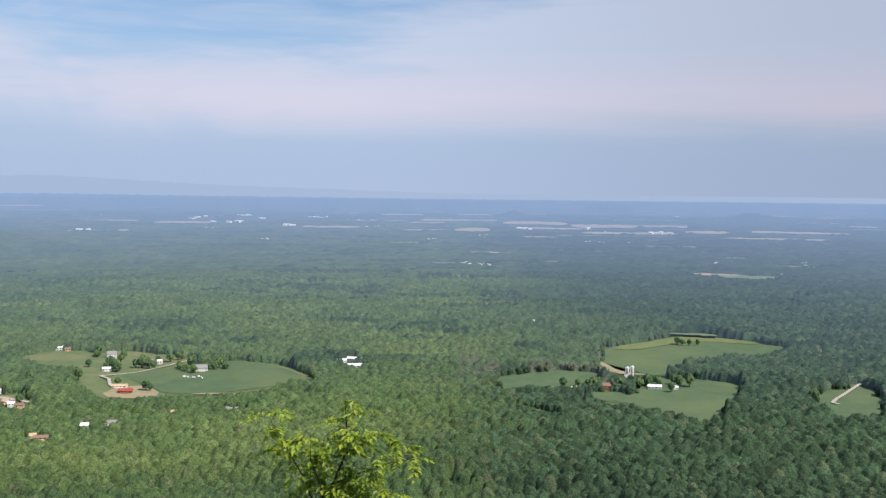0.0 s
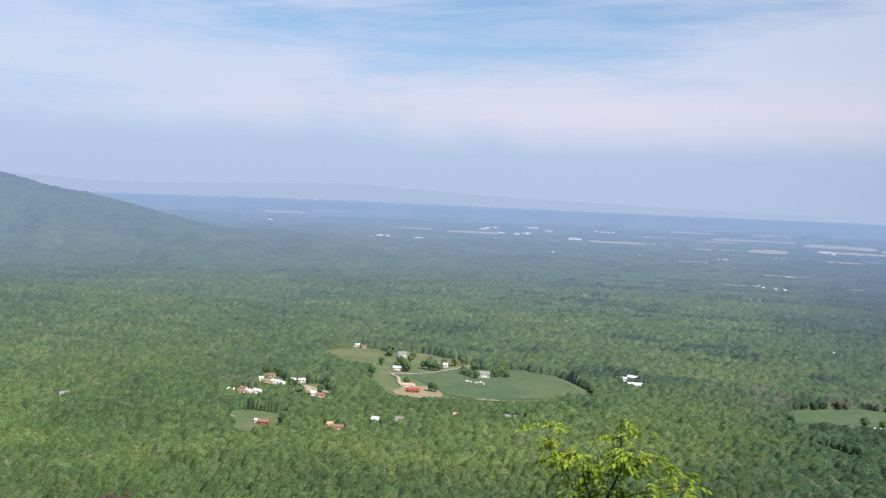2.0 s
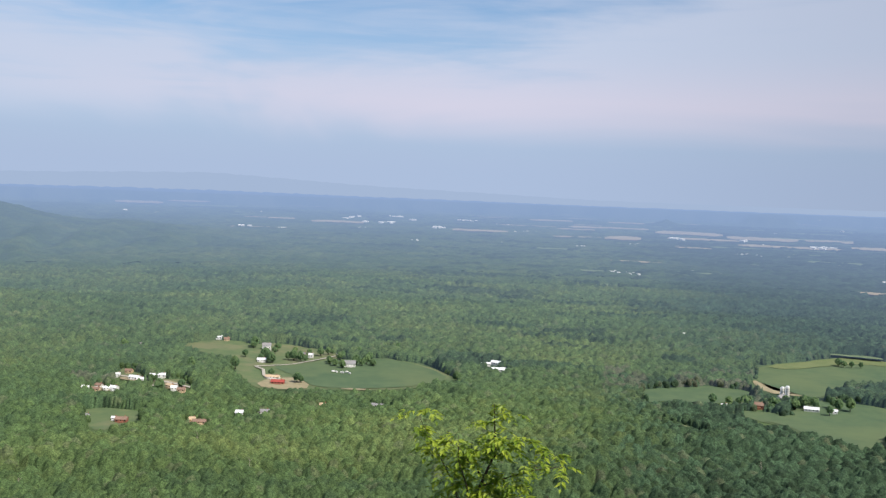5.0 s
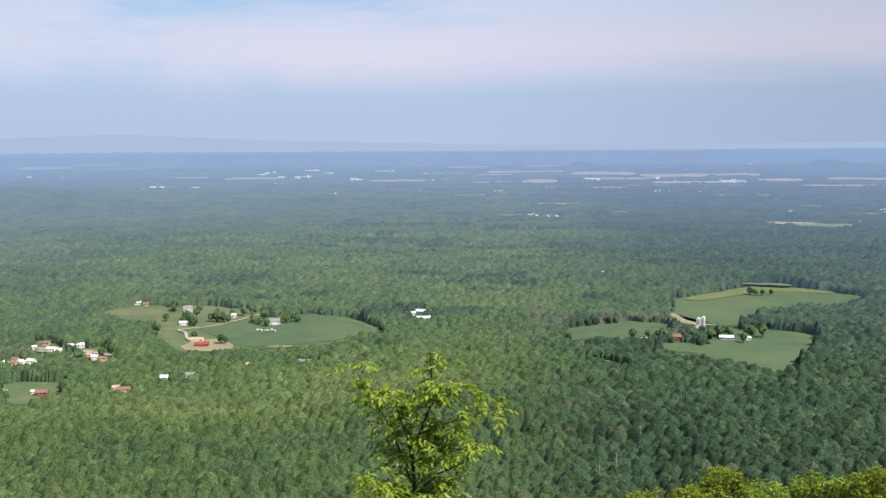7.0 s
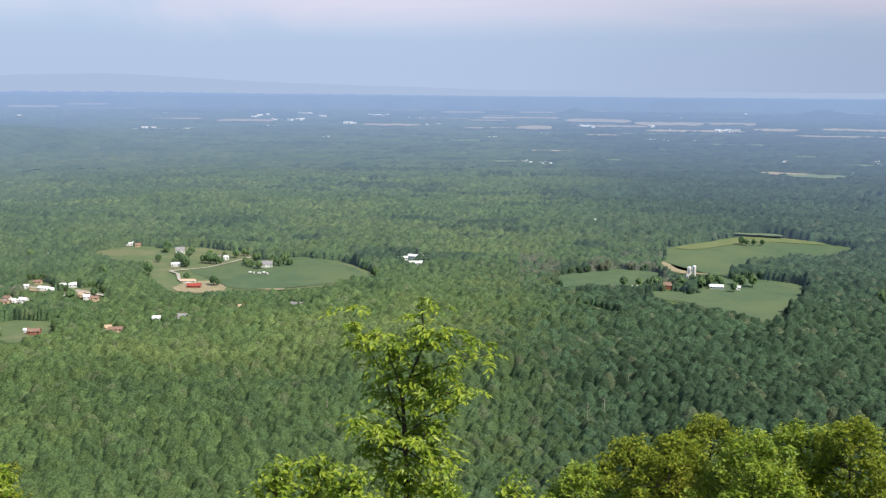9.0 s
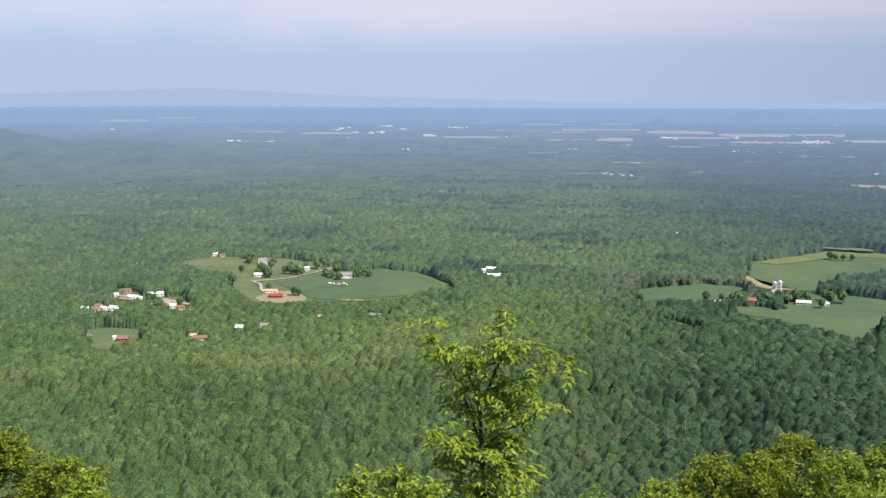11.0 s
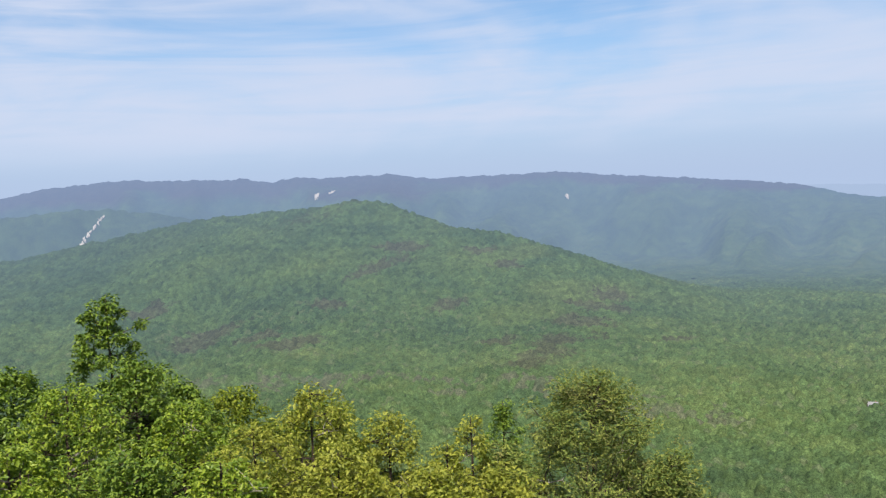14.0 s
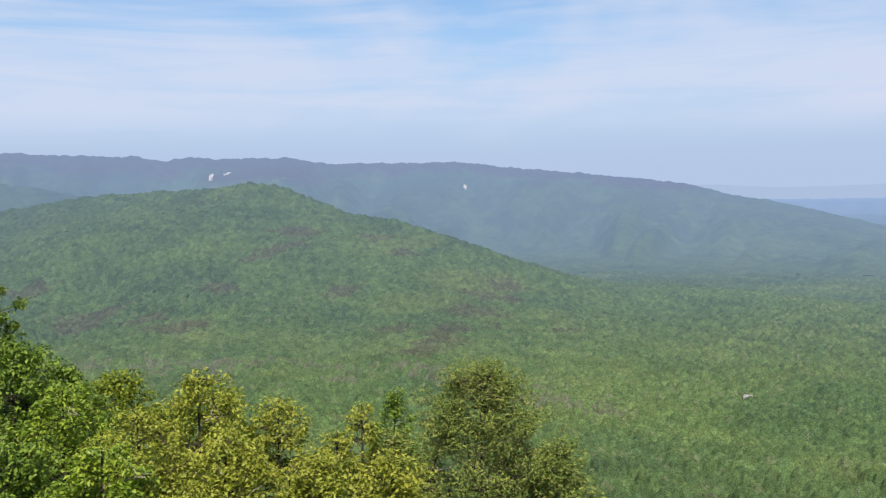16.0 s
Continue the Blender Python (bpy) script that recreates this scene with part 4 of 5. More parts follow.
def silo(x, y, radius, height):
    top = new("silo")
    tagged(top, "tall pale concrete farm silo with a domed cap", "silo", group="farm silos")
    bm = bmesh.new()
    bmesh.ops.create_cone(bm, cap_ends=True, segments=24, radius1=radius, radius2=radius, depth=height, matrix=Matrix.Translation((0, 0, height / 2)))
    part("shaft", bm, M["concrete"], top)
    for k in range(6):
        bm = bmesh.new()
        z = height * (k + 0.6) / 6.5
        bmesh.ops.create_cone(bm, cap_ends=False, segments=24, radius1=radius + 0.07, radius2=radius + 0.07, depth=0.25, matrix=Matrix.Translation((0, 0, z)))
        part("hoop", bm, M["roof_grey"], top)
    bm = bmesh.new()
    bmesh.ops.create_uvsphere(bm, u_segments=20, v_segments=10, radius=radius + 0.1)
    bmesh.ops.delete(bm, geom=[v for v in bm.verts if v.co.z < -0.05], context="VERTS")
    bmesh.ops.translate(bm, verts=bm.verts[:], vec=(0, 0, height))
    part("dome", bm, M["metal"], top, "pale metal dome")
    bm = bmesh.new()
    box(bm, radius - 0.1, radius + 0.9, -0.45, 0.45, 0, height + 1.0, 0.05)
    part("chute", bm, M["metal"], top)
    top.matrix_world = pose(x, y, z_at(x, y) + 0.2, 0, 0, 200)


for row in SILOS:
    silo(*row)


# ---- trees that stand free in the meadows ----
def clump_mesh(seed):
    """A crown of many overlapping leafy lumps with an uneven outline."""
    rng = np.random.default_rng(seed)
    base, tris = dome([(5, 0.7, 0.66), (6, -0.3, 1.0)])
    verts, faces = [], []
    for k in range(70):
        a, f = rng.uniform(0, 6.28), k / 70
        rad = 3.0 * math.sqrt(max(0.0, 1 - (2 * f - 0.9) ** 2)) * rng.uniform(0.75, 1.05)
        c = np.array([rad * math.cos(a), rad * math.sin(a), 3.0 + 6.0 * f])
        v = base * (1 + 0.2 * rng.normal(size=(len(base), 1))) * rng.uniform(0.8, 1.3) * np.array([1, 1, 0.8])
        faces.append(tris + len(base) * k)
        verts.append(v + c)
    return np.concatenate(verts), np.concatenate(faces)


CLUMPS = []
for k in range(3):
    ob = new("tree")
    tagged(ob, "round leafy tree standing free in the meadow", "tree", group="meadow trees")
    bm = bmesh.new()
    tube(bm, [Vector((0, 0, -1)), Vector((0.1, 0, 2.5)), Vector((0, 0.1, 6))], [0.35, 0.28, 0.12], 7)
    part("trunk", bm, M["bark"], ob)
    tri_ob("crown", *clump_mesh(60 + k), M["canopy"], ob, smooth=True)
    CLUMPS.append(ob)
grove = random.Random(12)
LONE = [(-433, 1108), (-452, 1192), (-468, 1264), (-425, 1193), (-409, 1172), (-427, 1182), (-397, 1206), (-388, 1207), (-378, 1203), (-341, 1209), (-333, 1234), (-293, 1200),
        (-290, 1212), (-282, 1208), (-299, 1188), (-428, 1241), (175, 1117), (182, 1112), (205, 1109), (211, 1105), (230, 1114), (236, 1110), (248, 1121), (256, 1131),
        (283, 1132), (262, 1131), (364, 1442), (370, 1436), (381, 1436), (394, 1437), (420, 1046)]
LONE += [(h[0] + grove.gauss(0, 14), h[1] + grove.gauss(4, 14)) for h in HOMES[:24] for _ in range(2)]
LONE += [(x + grove.gauss(0, 7), y + grove.gauss(0, 9)) for x, y in LONE[5:26]]
LONE = [p for p in LONE if min(math.hypot(p[0] - h[0], p[1] + 4 - h[1]) for h in HOMES + BARNS) > 11]
for k, (x, y) in enumerate(LONE):
    m = pose(x, y, z_at(x, y), 0, 0, grove.uniform(0, 360))
    size = grove.uniform(0.9, 1.6)
    one = CLUMPS[k] if k < 3 else copy_thing(CLUMPS[k % 3], m)
    one.matrix_basis = m @ Matrix.Diagonal((size, size, size * grove.uniform(0.85, 1.2), 1))


# ---- vehicles parked in the meadow ----
def vehicle(x, y, turn):
    top = new("van")
    tagged(top, "white van parked on the meadow grass", "van", group="parked vans")
    bm = bmesh.new()
    box(bm, -2.6, 1.3, -1.0, 1.0, 0.45, 2.3, 0.12)
    part("body", bm, M["white"], top)
    bm = bmesh.new()
    box(bm, 1.32, 2.5, -0.95, 0.95, 0.45, 1.45, 0.15)
    part("bonnet", bm, M["white"], top)
    bm = bmesh.new()
    box(bm, 1.25, 1.55, -0.85, 0.85, 1.5, 2.1, 0.05)
    part("windscreen", bm, M["dark"], top)
    for wx in (-1.7, 1.6):
        for wy in (-0.92, 0.92):
            bm = bmesh.new()
            bmesh.ops.create_cone(bm, cap_ends=True, segments=14, radius1=0.4, radius2=0.4, depth=0.25, matrix=pose(wx, wy, 0.4, 90))
            part("wheel", bm, M["dark"], top)
    top.matrix_world = pose(x, y, z_at(x, y) + 1.25, 0, 0, turn)


for k in range(5):
    vehicle(-316 + 5.5 * k + grove.uniform(-2, 2), 1140 + grove.uniform(-6, 8), grove.uniform(0, 180))

# ---- dead snags over the canopy ----
def snag(x, y, tall, seed):
    rng = random.Random(seed)
    top = new("dead_tree")
    tagged(top, "bare bleached dead tree over the forest canopy", "tree", group="dead trees")
    line = [Vector((rng.gauss(0, 0.25) * i / 4, rng.gauss(0, 0.25) * i / 4, tall * i / 4)) for i in range(5)]
    bm = bmesh.new()
    tube(bm, line, [0.35, 0.28, 0.2, 0.13, 0.05], 6)
    part("trunk", bm, M["dead"], top)
    for i in range(7):
        start = line[2].lerp(line[4], rng.random())
        a = rng.uniform(0, 6.28)
        bm = bmesh.new()
        tube(bm, bough(rng, start, start + Vector((math.cos(a), math.sin(a), 0.9)) * tall * rng.uniform(0.08, 0.2), -0.1), [0.1, 0.08, 0.07, 0.05, 0.04, 0.02], 4)
        part("limb", bm, M["dead"], top)
    top.matrix_world = pose(x, y, z_at(x, y), 0, 0, 0)


# ---- tracks ----
def track(name, line, wide, label):
    left, right = [], []
    for i, p in enumerate(line):
        a, b = Vector(line[max(i - 1, 0)]), Vector(line[min(i + 1, len(line) - 1)])
        n = (b - a).normalized()
        side = Vector((-n.y, n.x)) * wide / 2
        left.append(tuple(Vector(p) + side))
        right.append(tuple(Vector(p) - side))
    ob = drape(name, left + right[::-1], M["gravel"], 1.8, label, 0)
    tagged(ob, label, "track")


track("farm_track", [(519, 1150), (495, 1118), (470, 1084), (450, 1058), (437, 1038), (441, 1030)], 4, "pale gravel track across a field")
track("drive", [(-417, 1135), (-402, 1123), (-389, 1090), (-376, 1072), (-351, 1062)], 4, "pale gravel drive to the houses")
track("lane", [(-417, 1135), (-381, 1177), (-360, 1220), (-345, 1258)], 3.5, "pale gravel lane through the meadow")
track("village_road", [(-600, 1035), (-560, 1030), (-525, 1022), (-490, 1010), (-455, 995), (-430, 985)], 5, "pale village road among the houses")
track("village_lane", [(-560, 985), (-535, 980), (-510, 976), (-480, 985)], 5, "pale yard road beside the houses")


# ---- the far town ----
def far_block(az, far, w, d, h, turn):
    p = plan(az, far)
    k = p.length / far
    top = new("far_building")
    tagged(top, "distant white building on the plain", "building", group="far town")
    w, d, h = w * k, d * k, h * k
    bm = bmesh.new()
    shell(bm, w, d, h, h * 1.25)
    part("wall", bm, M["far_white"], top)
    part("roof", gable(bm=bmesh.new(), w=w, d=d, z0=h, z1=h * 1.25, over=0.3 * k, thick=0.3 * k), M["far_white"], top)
    top.matrix_world = pose(p.x, p.y, z_at(p.x, p.y) + 5.0 * k, 0, 0, turn + az)


town = random.Random(8)
# bearing, true distance, spread in degrees, count, large sheds or houses
TOWN = [(15.0, 7920, 0.6, 4, 1), (14.4, 8590, 0.6, 4, 1), (13.0, 7130, 1.8, 12, 1), (12.1, 9140, 1.0, 6, 1), (13.9, 5950, 0.6, 3, 0), (9.3, 6490, 0.8, 4, 1),
        (7.4, 8510, 1.4, 7, 1), (5.0, 7890, 1.8, 8, 0), (3.9, 6330, 1.6, 8, 0), (11.0, 8170, 0.4, 2, 1), (10.8, 4580, 0.8, 3, 0), (5.6, 4650, 0.4, 3, 0),
        (0.7, 4690, 0.8, 4, 0), (20.4, 9200, 1.0, 4, 0), (27.7, 8310, 0.4, 2, 1), (26.0, 8040, 0.4, 2, 0), (20.9, 5750, 0.6, 2, 1), (19.6, 5550, 0.8, 3, 0),
        (18.7, 5430, 0.4, 2, 1), (5.6, 2430, 0.4, 3, 0), (3.6, 2370, 0.8, 4, 0)]
VILLAGES = [(-4.9, 6190, 1.3, 6, 1), (-8.6, 6330, 0.5, 2, 1), (-9.7, 5960, 0.5, 3, 0), (-13.2, 5780, 1.7, 8, 1), (-9.1, 4530, 1.7, 12, 0), (-11.2, 4500, 1.0, 10,
            0), (-13.9, 10250, 0.3, 2, 1), (-12.7, 20140, 0.3, 2, 1), (-10.5, 8400, 0.3, 2, 0), (-2.6, 5130, 1.0, 5, 0), (-2.0, 3030, 2.0, 14, 0), (-4.3, 3240,
            0.2, 3, 0), (-6.1, 3280, 0.7, 3, 0), (-16.3, 3270, 0.5, 3, 0), (-20.5, 2870, 1.2, 14, 0), (-18.8, 2370, 1.7, 8, 0), (-19.7, 2200, 0.3, 3, 0), (-21.3,
            2170, 1.5, 10, 0), (-15.2, 2030, 1.5, 10, 0), (-13.8, 1930, 0.8, 4, 0), (-12.3, 1890, 0.3, 3, 0), (-9.7, 1800, 0.2, 2, 0), (-5.6, 1620, 0.1, 1, 0),
            (-6.4, 2530, 0.3, 3, 0), (-20.9, 3380, 1.0, 6, 0), (-17.2, 2360, 0.3, 2, 0)]
for az, far, spread, count, large in TOWN + VILLAGES:
    for _ in range(count):
        wide, deep, tall = (town.uniform(14, 46), town.uniform(14, 28), town.uniform(6, 9)) if large else (town.uniform(5, 10), town.uniform(5, 8), town.uniform(2.6, 3.8))
        grow = 1 + max(0, far - 5000) / 9000 if not large else 1
        far_block(az + town.uniform(-0.5, 0.5) * spread, far * (1 + town.gauss(0, 0.012)), wide * grow, deep * grow, tall * grow, town.uniform(-30, 30))

# ---- scree on the far mountain ----
def scree(az, el, r, wide, tall, lean, seed):
    rng = random.Random(seed)
    bm = bmesh.new()
    a = radians(az)
    out = Vector((-math.sin(a), math.cos(a)))
    side = Vector((math.cos(a), math.sin(a)))
    for k in range(26):
        f = k / 25
        c = out * (r - f * tall * 2.2) + side * (-lean * tall * f + rng.gauss(0, wide * 0.3))
        s = wide * rng.uniform(0.18, 0.42)
        m = Matrix.Translation((c.x, c.y, z_at(c.x, c.y) + 8)) @ Euler((rng.uniform(0, 1), rng.uniform(0, 1), rng.uniform(0, 6))).to_matrix().to_4x4() @ Matrix.Diagonal((s, s, 7, 1))
        bmesh.ops.create_icosphere(bm, subdivisions=1, radius=0.8, matrix=m)
    me = bpy.data.meshes.new("scree")
    bm.to_mesh(me)
    bm.free()
    me.materials.append(M["scree"])
    tagged(new("scree", me), "pale bare rock slide on the wooded mountainside", "rock slide", kind="stuff")


scree(83.3, 1.0, 3530, 13, 55, 1.2, 1)
scree(84.4, 0.2, 3400, 10, 14, 0.4, 2)
scree(70.9, 1.15, 4120, 12, 30, 0.3, 3)
scree(69.9, 1.4, 4160, 10, 16, 1.6, 4)
scree(55.8, 1.2, 4180, 10, 10, 0.3, 5)


# ---- foreground trees ----
def bough(rng, start, end, sag, steps=5):
    pts = []
    for i in range(steps + 1):
        f = i / steps
        p = start.lerp(end, f)
        p.z -= sag * math.sin(math.pi * f)
        if 0 < i < steps:
            p += Vector((rng.gauss(0, 1), rng.gauss(0, 1), rng.gauss(0, 1))) * 0.03 * (end - start).length
        pts.append(p)
    return pts


def leaf_mesh(name, centres, size, mat, parent, seed, droop=0.3, narrow=0.45, flatness=0.4, heads=None):
    """Folded, pointed leaves, one at each centre."""
    rng = np.random.default_rng(seed)
    n = len(centres)
    yaw = rng.uniform(0, 6.283, n) if heads is None else heads + rng.normal(0, 0.25, n)
    pitch = rng.normal(-droop, flatness, n)
    along = np.stack([np.cos(yaw) * np.cos(pitch), np.sin(yaw) * np.cos(pitch), np.sin(pitch)], 1)
    side = np.stack([-np.sin(yaw), np.cos(yaw), rng.normal(0, flatness, n)], 1)
    side /= np.linalg.norm(side, axis=1)[:, None]
    up = np.cross(along, side)
    length = (size * rng.uniform(0.6, 1.3, n))[:, None]
    c = np.asarray(centres)
    wide = length * narrow * 0.5
    v = np.stack([c, c + along * length * 0.45 + side * wide + up * length * 0.08, c + along * length - up * length * 0.1,
                  c + along * length * 0.45 - side * wide + up * length * 0.08], 1).reshape(-1, 3)
    k = (np.arange(n) * 4)[:, None]
    tris = np.concatenate([k + np.array([0, 1, 2]), k + np.array([0, 2, 3])], 1).reshape(-1, 3)
    return tri_ob(name, v, tris, mat, parent)


def tree(az, el, dist, wide, deep, mat, label, seed, leaves=5000, leaf=0.16, clusters=60, puff=0.45, shape=1.0, limbs=12, name="tree", dead=0,
         narrow=0.6, droop=0.3, category="tree", bark="bark", core=0.35, stem=0.006, show=1.0, flatness=0.4, squash=0.75):
    """A tree whose top shows at that bearing and height angle; wide: its crown's width; deep: the crown's height."""
    rng = random.Random(seed)
    px, py, pz = polar(az, el, dist)
    px += EYE_X
    foot = z_at(px, py) - 0.3
    tall = pz - foot
    deep = min(deep, tall * 0.95)
    top = new(name)
    tagged(top, label, category)
    lean = Vector((rng.gauss(0, 0.03), rng.gauss(0, 0.03), 0)) * tall
    spine = [Vector((lean.x * (1 - f) ** 2, lean.y * (1 - f) ** 2, tall * f)) + Vector((rng.gauss(0, 0.02), rng.gauss(0, 0.02), 0)) * tall * 0.3 * f * (1 - f) * 4
             for f in [i / 9 for i in range(10)]]
    thick = stem * tall + 0.03
    bm = bmesh.new()
    tube(bm, spine, [thick * (1 - f) ** 0.8 + 0.012 for f in [i / 9 for i in range(10)]], 8)
    part("trunk", bm, M[bark], top)

    def on_spine(f):
        i = min(int(f * 9), 8)
        return spine[i].lerp(spine[i + 1], f * 9 - i)

    tips = []
    for k in range(clusters):
        f = (k + 0.5) / clusters
        level = 1 - f ** 0.85                          # 1 at the top
        reach = (1 - level) ** (0.55 * shape) if shape > 0 else 1
        reach = reach * (0.62 + 0.6 * rng.random()) * wide / 2
        rad = reach * (core + (1 - core) * rng.random() ** 0.5)
        a = k * 2.39996 + rng.gauss(0, 0.4)
        z = tall - deep * (1 - level) - 0.1 * (rad / (wide / 2)) ** 2 * deep * rng.random()
        tips.append(Vector((rad * math.cos(a), rad * math.sin(a), z)))
    boughs, sprays = {}, list(tips)
    every = max(1, clusters // limbs)
    order = [k for k in range(clusters) if k % every == 0] + [k for k in range(clusters) if k % every]
    for k in order:
        p, main = tips[k], k % every == 0
        if main:
            f0 = max(0.08, min(0.93, (p.z - 0.3 * math.hypot(p.x, p.y)) / tall))
            start = on_spine(f0)
        else:
            home = min(boughs, key=lambda q: (boughs[q][1][3] - p).length + 2.0 * max(0.0, boughs[q][1][3].z - p.z))
            start = boughs[home][1][2 + k % 3]
        line = bough(rng, start, p, 0.06 * (p - start).length)
        sprays += [line[3], line[4]]
        r0 = min(thick * 0.45, 0.008 + 0.010 * (p - start).length)
        bm = bmesh.new()
        tube(bm, line, [r0 * (1 - 0.8 * i / 5) + 0.003 for i in range(6)], 4)
        if main:
            boughs[k] = (part("limb", bm, M[bark], top), line)
        else:
            part("branch", bm, M[bark], boughs[home][0])
    for k in range(dead):
        a, f = rng.uniform(0, 6.28), rng.uniform(0.5, 0.92)
        start = on_spine(f)
        p = start + Vector((math.cos(a), math.sin(a), rng.uniform(0.1, 0.6))) * wide * rng.uniform(0.14, 0.26)
        bm = bmesh.new()
        line = bough(rng, start, p, -0.05)
        tube(bm, line, [0.016 * (1 - 0.8 * i / 5) + 0.004 for i in range(6)], 4)
        limb = part("dead_branch", bm, M["dead"], top, "bleached leafless branch")
        for i in (2, 3, 4):
            q = line[i] + Vector((rng.gauss(0, 0.2), rng.gauss(0, 0.2), rng.uniform(0.0, 0.4)))
            bm = bmesh.new()
            tube(bm, [line[i], line[i].lerp(q, 0.5) + Vector((0, 0, 0.04)), q], [0.010, 0.007, 0.004], 4)
            part("twig", bm, M["dead"], limb)
    nrng = np.random.default_rng(seed)
    t = np.array([tuple(p) for p in sprays])
    ends = len(tips)
    pick = np.where(nrng.random(leaves) < 0.78, nrng.integers(0, ends, leaves), nrng.integers(0, len(t), leaves))
    off = nrng.normal(0, 1, (leaves, 3))
    off *= (puff * nrng.uniform(0.3, 1.0, leaves) ** 0.5 / np.maximum(np.linalg.norm(off, axis=1), 1e-6))[:, None]
    size_by = nrng.uniform(0.6, 1.3, len(t))[pick][:, None]
    leaf_mesh("crown", t[pick] + off * size_by * np.array([1, 1, squash]), leaf, M[mat], top, seed + 1, droop, narrow, flatness)
    top.matrix_world = pose(px, py, foot, 0, 0, rng.uniform(0, 360))
    return top


EYE_X = -0.6
